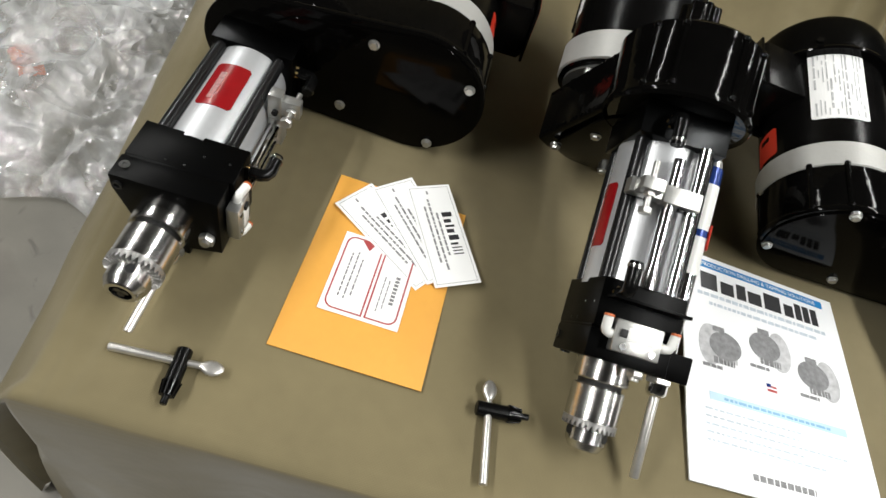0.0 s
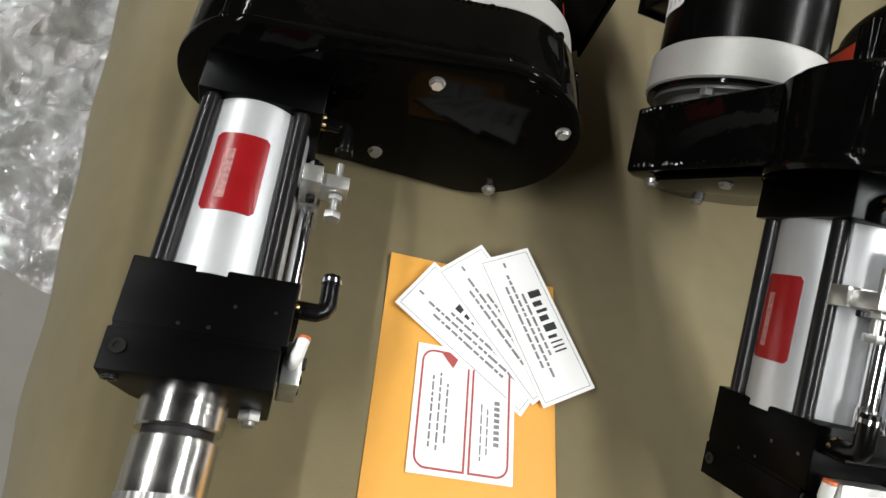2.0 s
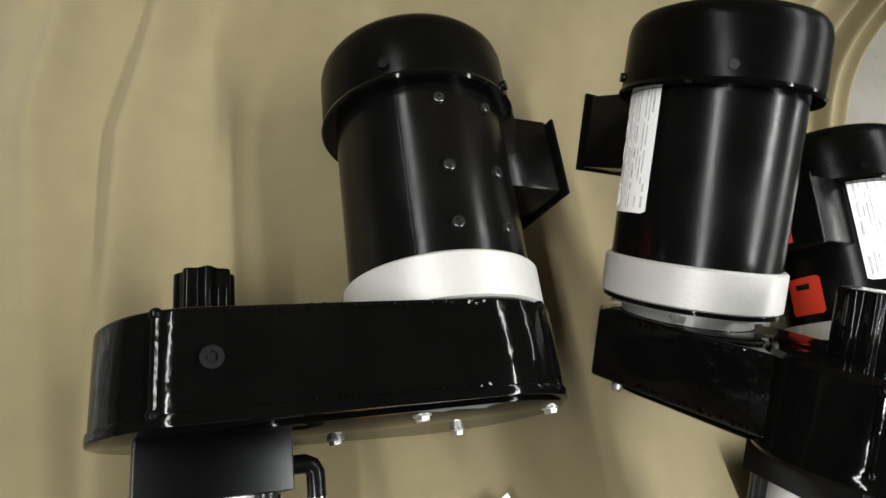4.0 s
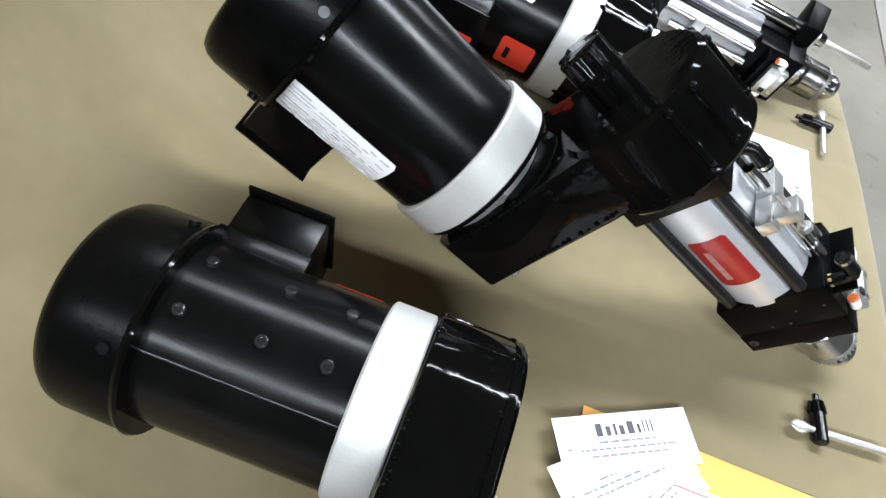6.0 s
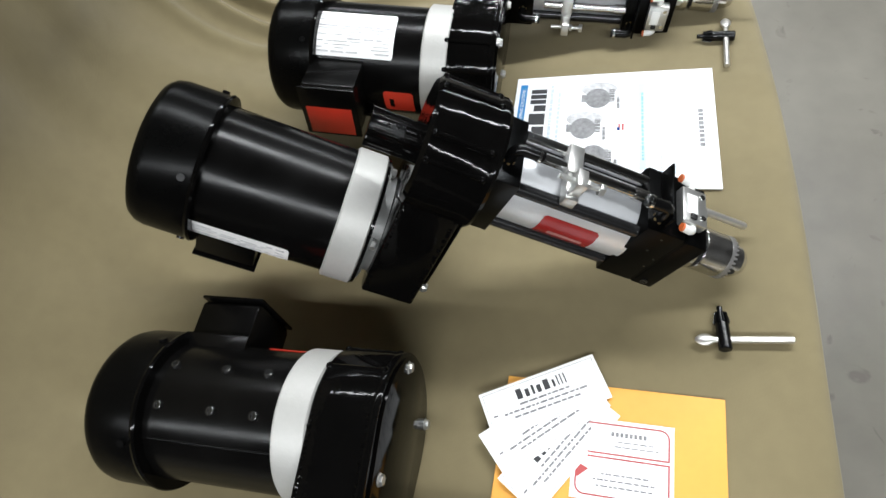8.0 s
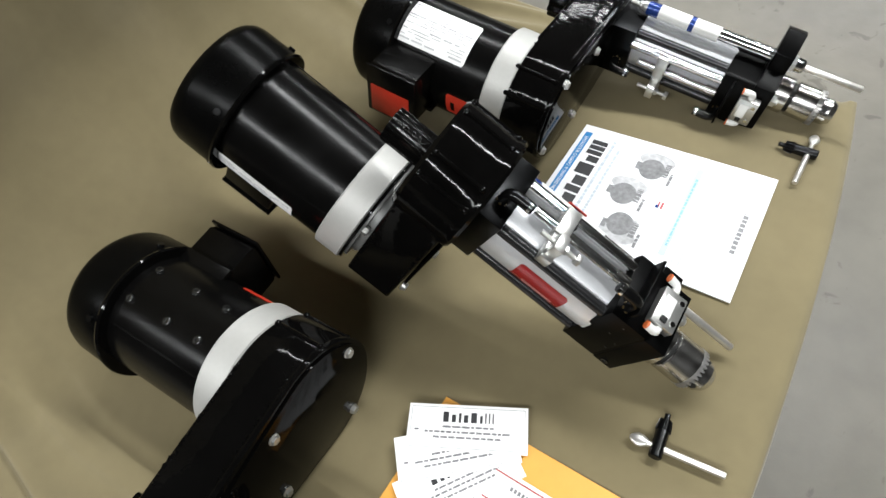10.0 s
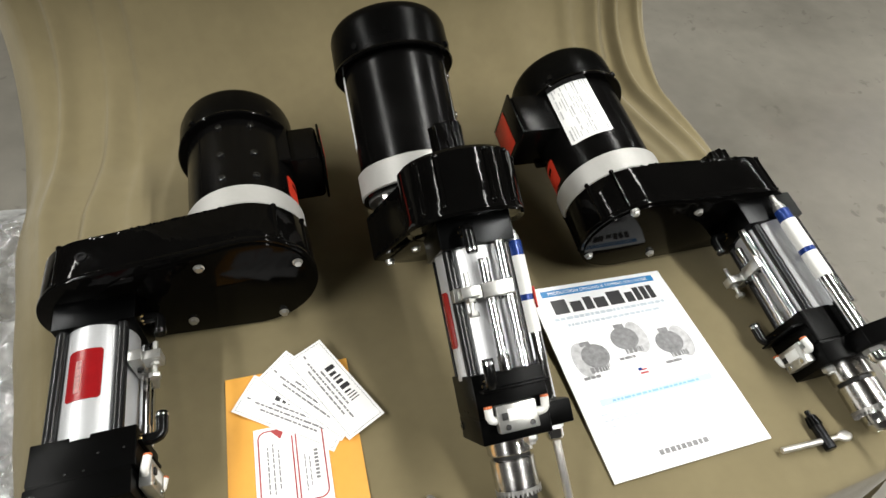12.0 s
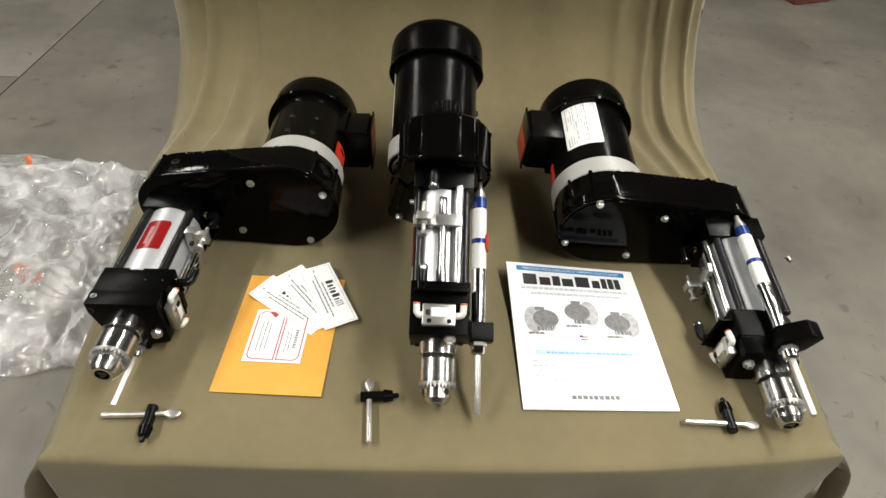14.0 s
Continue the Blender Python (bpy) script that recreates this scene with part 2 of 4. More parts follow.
def lathe(profile, cx=0.0, cz=0.0, seg=48, closed=True):
    """Rings of (f, radius) about an axis that runs forward (towards -y) through cx, cz."""
    bm = bmesh.new()
    rings = []
    for f, r in profile:
        rings.append([bm.verts.new((cx + r * math.cos(2 * math.pi * i / seg), -f, cz + r * math.sin(2 * math.pi * i / seg))) for i in range(seg)])
    for p, q in zip(rings, rings[1:]):
        for i in range(seg):
            j = (i + 1) % seg
            bm.faces.new((p[i], p[j], q[j], q[i]))
    if closed:
        bm.faces.new(rings[0])
        bm.faces.new(rings[-1][::-1])
    return bm


def rod(a, b, r, seg=16, chamfer=0.0, r2=None):
    """A round bar from a to b."""
    a, b = Vector(a), Vector(b)
    n = (b - a).length
    c = chamfer
    prof = [(0, r - c), (c, r), (n - c, r2 or r), (n, (r2 or r) - c)] if c else [(0, r), (n, r2 or r)]
    bm = lathe(prof, seg=seg)
    turn = Vector((0, -1, 0)).rotation_difference((b - a).normalized()).to_matrix().to_4x4()
    bmesh.ops.transform(bm, matrix=Matrix.Translation(a) @ turn, verts=bm.verts)
    return bm


def join(*bms):
    out = bms[0]
    for other in bms[1:]:
        me = bpy.data.meshes.new("temp")
        other.to_mesh(me)
        other.free()
        out.from_mesh(me)
        bpy.data.meshes.remove(me)
    return out


def turned(bm, m):
    bmesh.ops.transform(bm, matrix=m, verts=bm.verts)
    return bm


def lathe_at(foot, way, profile):
    """A small turned part standing at foot along way."""
    return turned(lathe([(-h, r) for h, r in profile], seg=18), Matrix.Translation(foot) @ Vector((0, 1, 0)).rotation_difference(way).to_matrix().to_4x4())


def hexnut(centre, r, thick, axis=(0, -1, 0), r_round=0.0):
    bm = lathe([(0, r * 0.94), (thick * 0.15, r), (thick * 0.85, r), (thick, r * 0.9)], seg=6)
    turn = Vector((0, -1, 0)).rotation_difference(Vector(axis).normalized()).to_matrix().to_4x4()
    return turned(bm, Matrix.Translation(centre) @ turn)


def elbow(points, r, seg=14):
    """A round tube bent through a list of points."""
    bm = bmesh.new()
    pts = [Vector(p) for p in points]
    rings = []
    for i, p in enumerate(pts):
        d = (pts[min(i + 1, len(pts) - 1)] - pts[max(i - 1, 0)]).normalized()
        side = d.orthogonal().normalized() if i == 0 else (rings_side - d * rings_side.dot(d)).normalized()
        rings_side = side
        up = d.cross(side)
        rings.append([bm.verts.new(p + r * (math.cos(2 * math.pi * k / seg) * side + math.sin(2 * math.pi * k / seg) * up)) for k in range(seg)])
    for p, q in zip(rings, rings[1:]):
        for k in range(seg):
            j = (k + 1) % seg
            bm.faces.new((p[k], p[j], q[j], q[k]))
    bm.faces.new(rings[0][::-1])
    bm.faces.new(rings[-1])
    return bm


def patch(radius, a0, a1, f0, f1, cx=0.0, cz=0.0, thick=0.0006, n=14, round_by=0.0):
    """A thin sticker on a cylinder about the forward axis, from angle a0 to a1 (degrees) and from f0 to f1."""
    bm = bmesh.new()
    rows = []
    m = 8
    for i in range(n + 1):
        a = math.radians(a0 + (a1 - a0) * i / n)
        edge = min(i, n - i) / n * abs(math.radians(a1 - a0)) * radius
        cut = 0.0
        if round_by and edge < round_by:
            cut = round_by - math.sqrt(max(0, round_by ** 2 - (round_by - edge) ** 2))
        rows.append([(a, f0 + cut + (f1 - f0 - 2 * cut) * j / m) for j in range(m + 1)])
    top = [[bm.verts.new((cx + (radius + thick) * math.cos(a), -f, cz + (radius + thick) * math.sin(a))) for a, f in row] for row in rows]
    low = [[bm.verts.new((cx + (radius - 0.0005) * math.cos(a), -f, cz + (radius - 0.0005) * math.sin(a))) for a, f in row] for row in rows]
    for g in (top, low):
        for i in range(n):
            for j in range(m):
                bm.faces.new((g[i][j], g[i + 1][j], g[i + 1][j + 1], g[i][j + 1]))
    for i in range(n):
        bm.faces.new((top[i][0], low[i][0], low[i + 1][0], top[i + 1][0]))
        bm.faces.new((top[i][m], top[i + 1][m], low[i + 1][m], low[i][m]))
    for j in range(m):
        bm.faces.new((top[0][j], top[0][j + 1], low[0][j + 1], low[0][j]))
        bm.faces.new((top[n][j], low[n][j], low[n][j + 1], top[n][j + 1]))
    return bm


def hull(c1, r1, c2, r2, n=28):
    """The outline round two circles, in x and z."""
    (x1, z1), (x2, z2) = c1, c2
    d = math.hypot(x2 - x1, z2 - z1)
    base = math.atan2(z2 - z1, x2 - x1)
    off = math.acos((r1 - r2) / d)
    pts = []
    for i in range(n + 1):
        a = base + off + (2 * math.pi - 2 * off) * i / n
        pts.append((x1 + r1 * math.cos(a), z1 + r1 * math.sin(a)))
    for i in range(n + 1):
        a = base - off + 2 * off * i / n
        pts.append((x2 + r2 * math.cos(a), z2 + r2 * math.sin(a)))
    return pts


def empty(name, m):
    ob = new(name)
    ob.empty_display_size = 0.05
    ob.matrix_world = m
    return ob


# ---- the room ----
def setting(name, bm, material, label, category):
    return tagged(part(name, bm, material), label, category, kind="structure")


X0, X1, Y0, Y1 = -4.6, 6.6, -3.6, 6.4
floor = setting("floor", box(X0, X1, Y0, Y1, FLOOR - 0.1, FLOOR - 0.006), DARKBOARD, "worn grey concrete workshop floor with stains and saw-cut joints", "floor")
for gx0, gx1, cuts in ((X0, -1.445, (Y0, -0.5, 1.69, Y1)), (-1.445, X1, (Y0, -0.5, 3.3, Y1))):
    for gy0, gy1 in zip(cuts, cuts[1:]):
        part("slab", box(gx0 + 0.0025, gx1 - 0.0025, gy0 + 0.0025, gy1 - 0.0025, FLOOR - 0.007, FLOOR, 0.002), CONCRETE, floor)
setting("ceiling", box(X0, X1, Y0, Y1, CEILING, CEILING + 0.1), PLASTER, "plain painted workshop ceiling", "ceiling")
setting("wall_west", box(X0 - 0.15, X0, Y0, Y1, FLOOR, CEILING), PLASTER, "plain painted workshop wall", "wall")
setting("wall_east", box(X1, X1 + 0.15, Y0, Y1, FLOOR, CEILING), PLASTER, "plain painted workshop wall", "wall")
setting("wall_south", box(X0, X1, Y0 - 0.15, Y0, FLOOR, CEILING), PLASTER, "plain painted workshop wall", "wall")
setting("wall_north", box(X0, X1, Y1, Y1 + 0.15, FLOOR, CEILING), PLASTER, "plain painted workshop wall", "wall")


def tube_light(x, y, length, share):
    root = empty("ceiling_light", pose(x, y, CEILING - 0.06))
    part("housing", box(-0.09, 0.09, -length / 2, length / 2, 0.0, 0.058, 0.01), FIXTURE, root)
    tagged(root, "white fluorescent ceiling fitting with long tubes", "ceiling light", "ceiling lights")
    data = bpy.data.lights.new("tube", "AREA")
    data.shape, data.size, data.size_y, data.energy = "RECTANGLE", 0.10, length, LAMP_POWER * share
    data.color = (1.0, 0.985, 0.93)
    lamp = new("tube", data)
    lamp.matrix_world = pose(x, y, CEILING - 0.07)


for lx in (-2.2, 1.35, 4.9):
    for ly, share in ((-0.55, 1.28), (1.9, 0.72)):
        tube_light(lx, ly, 2.3, share * (1.12 if lx < 0 else 1.0))


# ---- the covered table with its raised back ----
def table():
    root = empty("table", pose(0, 0, FLOOR))
    h = -FLOOR
    part("top", box(-0.37, 0.58, 0.02, 1.0, h - 0.058, h - 0.025, 0.004), WOOD, root)
    part("back_panel", box(-0.42, 0.60, 0.975, 1.0, h - 0.025, h + 0.62, 0.003), WOOD, root)
    for x in (-0.35, 0.52):
        for y in (0.05, 0.93):
            part("leg", box(x, x + 0.05, y, y + 0.05, 0, h - 0.058, 0.004), WOOD, root)
    part("corner_post", box(0.635, 0.668, 0.965, 1.0, 0, h + 0.215, 0.004), WOOD, root, "brown wooden post at the back corner")
    tagged(root, "low brown wooden table hidden under an olive cloth", "table")


def cloth():
    """One sheet: hanging at the front and sides, flat on top, and swept up at the back."""
    bm = bmesh.new()
    drop, rise = -FLOOR - 0.012, 0.66
    yf, yb, rb = -0.030, 0.735, 0.215
    us = [-drop + drop * i / 14 for i in range(14)] + [0.2 * i / 60 for i in range(60)] + [0.2 + 0.56 * i / 70 for i in range(70)] + [0.76 + 0.24 * i / 130 for i in range(131)] + [1 + drop * (i + 1) / 14 for i in range(14)]
    arc = rb * math.pi / 2
    vs = [-drop + (drop - 0.03) * i / 14 for i in range(14)] + [-0.03, -0.016, -0.007, -0.003] + [i * 0.009 for i in range(int((yb - yf + arc + rise) / 0.009) + 1)]

    def left(y):
        return -0.405 - 0.135 * min(max(y, 0.0), 0.65) + 0.05 * max(0.0, y - 0.65)

    def right(y):
        return 0.622 + 0.085 * min(max(y, 0.0), 0.6) - 0.02 * max(0, y - 0.6)

    grid = []
    for v in vs:
        if v < 0:
            y, z, dv, up = yf, 0.0, -v, 0.0
        elif v < yb - yf:
            y, z, dv, up = yf + v, 0.0, 0.0, 0.0
        elif v < yb - yf + arc:
            a = (v - (yb - yf)) / rb
            y, z, dv, up = yb + rb * math.sin(a), rb - rb * math.cos(a), 0.0, a / (math.pi / 2)
        else:
            y, z, dv, up = yb + rb, rb + v - (yb - yf + arc), 0.0, 1.0
        xl, xr = left(y), right(y) - 0.11 * max(0.0, z - 0.14)
        row = []
        for u in us:
            du = -u if u < 0 else (u - 1 if u > 1 else 0.0)
            side = -1 if u < 0 else 1
            x = xl + (xr - xl) * min(max(u, 0), 1)
            px, py, pz = x, y, z
            if du and dv:
                phi = math.atan2(du, dv)
                r = max(du, dv)
                px += side * 0.088 * (1 - math.exp(-r * 11)) * min(1.0, phi * 1.1)
                py -= (0.014 * (1 - math.exp(-r * 30)) + 0.05 * r) * min(1.0, (math.pi / 2 - phi) * 1.1) - 0.03 * r * math.sin(2 * phi)
                pz = -r
                # the corner is tucked in as a pleat
                tuck = math.sin(2 * phi) ** 2 * min(1.0, r * 9)
                px -= side * 0.045 * tuck
                py += 0.055 * tuck
            elif du:
                px += side * (0.088 * (1 - math.exp(-du * 11)) + (0.006 * math.sin(y * 17 + side) + 0.003 * math.sin(y * 41 + 1)) * min(1, du * 4))
                back = min(1.0, max(0.0, (y - 0.82) / 0.13))
                px = x + (px - x) * (1 - (0.25 if side < 0 else 0.5) * back)
                pz = z - du * (1 - back * 0.55)
                py += 0.02 * du * math.sin(y * 13) + 0.5 * du * back
            elif dv:
                py -= 0.004 * (1 - math.exp(-dv * 120)) + 0.02 * dv + (0.018 * math.sin(x * 15 + 0.6) + 0.008 * math.sin(x * 37)) * min(1, dv * 4)
                pz = -dv
            # rounded shoulders
            edge = min((u if u >= 0 else 0) * (xr - xl), ((1 - u) if u <= 1 else 0) * (xr - xl), max(v, 0.0) * 5.0)
            if not du and not dv and edge < 0.03:
                pz -= (0.010 if v > 0.012 else 0.003) * (1 - edge / 0.03) ** 2
            elif du or dv:
                pz -= 0.010 if du else 0.003
            # gathered folds towards the raised back and along the outer strips
            if not dv:
                w = min(1.0, max(0.0, (y - 0.42) / 0.4))
                lift = 0.0
                for off, run, wide, tall in ((0.018, 0.030, 0.010, 0.020), (0.048, 0.055, 0.009, 0.026), (0.083, 0.085, 0.013, 0.018), (0.128, 0.10, 0.016, 0.010)):
                    mid = xr - off - run * (w - 0.5) + 0.006 * math.sin(y * 9 + off * 60)
                    lift += w * tall * math.exp(-((x - mid) / wide) ** 2)
                for off, lean, sharp, wide, tall in ((0.022, 0.05, 0.007, 0.020, 0.013), (0.066, 0.09, 0.006, 0.026, 0.016), (0.118, 0.12, 0.008, 0.034, 0.012), (0.190, 0.10, 0.012, 0.050, 0.007)):
                    mid = xl + off + lean * (y - 0.45) + 0.010 * math.sin(y * 6 + off * 40)
                    k = (x - mid) / (sharp if x < mid else wide)
                    wane = 0.65 + 0.35 * math.sin(y * 7 + off * 55)
                    lift += (0.38 + 0.62 * min(1.0, max(0.0, (y - 0.25) / 0.35))) * wane * tall * math.exp(-k * k)
                er = math.exp(-((x - (xr - 0.06)) / 0.05) ** 2)
                lift += 0.006 * w * math.sin(x * 30 + y * 4 + 1.2 * math.sin(x * 9)) + 0.010 * w * noise.noise(Vector((x * 14 + y * 2, y * 1.6 + z * 1.6, 3)))
                a = up * math.pi / 2
                pz += lift * math.cos(a)
                py -= lift * math.sin(a)
                px += w * er * 0.005 * math.sin((x - xr) * 70 + y * 5)
            # the middle of the top sags a little under the load
            q = min(1.0, max(0.0, (y - 0.20) / 0.20)) * min(1.0, max(0.0, (0.86 - y) / 0.12))
            if not dv:
                pz -= 0.010 * q * q * (3 - 2 * q)
            n = noise.noise(Vector((px * 5, py * 5, pz * 5)))
            if not du and not dv:
                pz += 0.0015 * n - 0.001
            else:
                px += 0.006 * n
            row.append(bm.verts.new((px, py, max(pz, FLOOR + 0.006))))
        for vert in row:
            vert.co.y += (0.125 * max(0.0, vert.co.x - 0.1) ** 2 - 0.002) * max(0.0, 1 - max(0.0, vert.co.y) / 0.2)
        grid.append(row)
    for p, q in zip(grid, grid[1:]):
        for i in range(len(us) - 1):
            bm.faces.new((p[i], p[i + 1], q[i + 1], q[i]))
    ob = part("tablecloth", bm, CLOTH, smooth=80)
    thick = ob.modifiers.new("thickness", "SOLIDIFY")
    thick.thickness, thick.offset = 0.0012, -1
    tagged(ob, "olive-brown woven cloth draped over the table and swept up behind", "cloth")


table()
cloth()


# ---- the pneumatic drills ----
def drill(m, roll, motor_x, motor_z, end, gap, label, damper=True, tag_box=True, label_on=0.0, chuck_in=0.0, arm=False, square=False, rm=0.0785):
    """A drilling unit: spindle forward along -y; origin on the spindle's axis at the face of the belt housing.
    roll: degrees by which the cylinder with its fittings is turned; motor_x, motor_z: the motor's axis."""
    root = empty("pneumatic_drill", m)
    R = Matrix.Rotation(radians(roll), 4, "Y")

    def add(name, bm, material, parent=None, text=""):
        return part(name, turned(bm, R), material, parent or root, text)

    # belt housing and its cover
    (sx0, sz0, rs), depth, face = end, 0.063 if square else 0.069, 0.0 if square else 0.005
    outline = hull((sx0, sz0), rs, (motor_x, motor_z), rm)
    if square:
        # the motor end is a plain sheet-metal box with clipped corners
        dx, dz = motor_x - sx0, motor_z - sz0
        g = math.hypot(dx, dz)
        ux, uz = dx / g, dz / g
        rl = rs - 0.008
        outline = [(sx0 + rl * math.cos(math.atan2(uz, ux) + a), sz0 + rl * math.sin(math.atan2(uz, ux) + a)) for a in [radians(95 + 170 * i / 30) for i in range(31)]]
        for along, across in ((0.040, -0.071), (0.058, -0.052), (0.058, 0.052), (0.040, 0.071)):
            outline.append((motor_x + ux * along - uz * across, motor_z + uz * along + ux * across))
    housing = part("belt_housing", prism(outline, face, depth, 0.003, 3), GLOSS, root, "glossy black enamelled belt housing")
    if square:
        drum = lathe([(0.0045, rs - 0.001), (0.0075, rs + 0.0025), (0.0040, rs + 0.0045), (-0.0015, rs + 0.0035), (-0.004, rs + 0.002), (-depth, rs + 0.002), (-depth - 0.004, rs - 0.002)], sx0 - 0.002, sz0 + 0.003, 64)
        part("end_drum", drum, GLOSS, housing, "glossy black round pulley drum")
    lip = prism(hull((sx0, sz0), rs + 0.0015, (motor_x, motor_z), rm + 0.0015), face - 0.0035, face + 0.004, 0.0012)
    if square:
        lip.free()
    else:
        part("seam", lip, GLOSS, housing)
    d = math.hypot(motor_x - sx0, motor_z - sz0)
    ex, ez = (sx0 - motor_x) / d, (sz0 - motor_z) / d          # from the motor to the spindle
    B = math.atan2(motor_z - sz0, sx0 - motor_x)
    M = Matrix.Translation((motor_x, 0, motor_z)) @ Matrix.Rotation(B, 4, "Y")
    cover = part("cover_plate", turned(prism(hull((0, 0), rm - (0.022 if square else 0.003), (d - 0.060, 0.0), rs - (0.012 if square else 0.004)), face - 0.0068, face - 0.0032, 0.0008), M), COVER, root, "flat glossy black cover plate")
    k = d / 0.183
    sq = 0.8 if square else 1.0
    for bx, bz in ((0.0535 * k, -0.053), (-0.060, -0.032), (-0.029, 0.065), (0.084 * k, 0.045)):
        bolt = turned(join(hexnut((0, -0.0068, 0), 0.0052, 0.0045), lathe([(0.004, 0.0062), (0.0078, 0.0064), (0.0082, 0.0058)], seg=20)), M @ Matrix.Translation((bx * sq, face, bz * sq)))
        part("cover_bolt", bolt, ZINC, cover, "zinc bolt")
    side = Vector((ez, 0, -ex))
    at = Vector((sx0, 0.038, sz0)) + side * (rs - 0.0005)
    screw = lathe([(0.0, 0.0068), (0.0026, 0.0068), (0.0026, 0.0036), (0.0010, 0.0032)], seg=20)
    part("set_screw", turned(screw, Matrix.Translation(at) @ Vector((0, -1, 0)).rotation_difference(side).to_matrix().to_4x4()), DARKROD, housing)
    # raised ribs along the rounded end, each with a blob of enamel at both ends
    base = math.atan2(motor_z - sz0, motor_x - sx0)
    cx, cz, cr = (sx0 - 0.002, sz0 + 0.003, rs + 0.0018) if square else (motor_x, motor_z, rm - 0.0008)
    for a in ((142, 120, 73, 47, 10) if square else (-62, -34, 24, 58, 118, 242)):
        n = Vector((cx, 0, cz))
        if not square and a > 90:
            n, cr = Vector((sx0, 0, sz0)), rs - 0.0008
        a = radians(a) + (0.0 if square else base)
        n += Vector((math.cos(a), 0, math.sin(a))) * cr
        ya, yb = face + 0.004, depth - 0.003
        knobs = []
        for yy in (ya, yb):
            knob = bmesh.new()
            bmesh.ops.create_icosphere(knob, subdivisions=2, radius=0.0042)
            knobs.append(turned(knob, Matrix.Translation(n + Vector((0, yy, 0)))))
        part("rib", join(rod(n + Vector((0, ya, 0)), n + Vector((0, yb, 0)), 0.0028, 10), *knobs), GLOSS, housing)
    # lumpy weld beads along the straight sides of the housing
    rnd = random.Random(int(abs(motor_x) * 1000))
    perp = Vector((-ez, 0, ex))
    for sgn in (1, -1):
        for yy in (face + 0.0045, depth - 0.004):
            lumps = []
            p0 = Vector((sx0, yy, sz0)) + perp * sgn * (rs - 0.0008)
            p1 = Vector((motor_x, yy, motor_z)) + perp * sgn * (rm - 0.0008)
            if square:
                p0 = Vector((sx0, yy, sz0)) + perp * sgn * (rs - 0.009)
                p1 = Vector((motor_x - ex * 0.040, yy, motor_z - ez * 0.040)) + perp * sgn * 0.070
            t = 0.05
            while t < 0.97:
                if rnd.random() < 0.85:
                    lump = bmesh.new()
                    bmesh.ops.create_icosphere(lump, subdivisions=1, radius=rnd.uniform(0.0019, 0.0035))
                    lumps.append(turned(lump, Matrix.Translation(p0.lerp(p1, t) + Vector((0, rnd.uniform(-0.001, 0.001), 0)))))
                t += rnd.uniform(0.018, 0.05)
            tagged(part("weld_bead", join(*lumps), GLOSS, housing, "lumpy painted weld"), kind="stuff")
    # spindle cover behind the housing
    part("spindle_cover", prism([((0.0188 + 0.0016 * math.cos(8 * a)) * math.cos(a), (0.0188 + 0.0016 * math.cos(8 * a)) * math.sin(a) + (0.006 if square else 0.0)) for a in [2 * math.pi * i / 96 for i in range(96)]], depth - 0.001, depth + (0.054 if square else 0.047), 0.0012), GLOSS, root, "glossy black ribbed spindle cover")

    # motor, in its own frame: the spindle lies towards +x
    def addm(name, bm, material, parent=None, text=""):
        return part(name, turned(bm, M), material, parent or root, text)

    y0 = depth + gap
    if gap > 0.015:
        # adapter flange and spacer between the housing and the motor
        flange = addm("adapter_flange", lathe([(-depth - 0.0005, 0.058), (-depth - 0.010, 0.058), (-depth - 0.010, 0.070), (-y0 + 0.003, 0.070)], seg=64), FLANGE, None, "grey cast adapter flange")
        addm("flange_rim", lathe([(-y0 + 0.0035, 0.0765), (-y0, 0.0765)], seg=64), GLOSS, flange)
        for a in (60, 150, 240, 330):
            n = Vector((math.cos(radians(a)), 0, math.sin(radians(a)))) * 0.064
            addm("flange_bolt", hexnut((n.x, depth + 0.012, n.z), 0.0062, 0.008), ZINC, flange)
    motor = addm("motor_barrel", lathe([(-(y0 + 0.030), 0.0735), (-(y0 + 0.200), 0.0735)], seg=72), SATIN, None, "satin black motor barrel")
    addm("end_ring", lathe([(-y0 - 0.0005, 0.0765), (-(y0 + 0.002), 0.0785), (-(y0 + 0.034), 0.0785), (-(y0 + 0.036), 0.0765)], seg=72), RING, motor, "pale cast aluminium end ring")
    f0 = y0 + 0.185
    fan = addm("fan_cover", lathe([(-f0, 0.0730), (-f0, 0.0835), (-(f0 + 0.004), 0.0842), (-(f0 + 0.048), 0.0834), (-(f0 + 0.056), 0.0815), (-(f0 + 0.062), 0.0772), (-(f0 + 0.065), 0.070), (-(f0 + 0.0655), 0.02)], seg=72), FANBLACK, motor, "black moulded fan cover")
    addm("cover_lip", lathe([(-f0 + 0.005, 0.0735), (-f0 + 0.0045, 0.0845), (-f0 + 0.002, 0.0860), (-f0 - 0.001, 0.0850), (-f0 - 0.002, 0.0830)], seg=72), GLOSS, fan)
    for a in (50, 130, 230, 310):
        n = Vector((math.cos(radians(a)), 0, math.sin(radians(a))))
        addm("cover_screw", rod(n * 0.083 + Vector((0, f0 + 0.010, 0)), n * 0.0872 + Vector((0, f0 + 0.010, 0)), 0.0042, 12), RUBBER, fan)
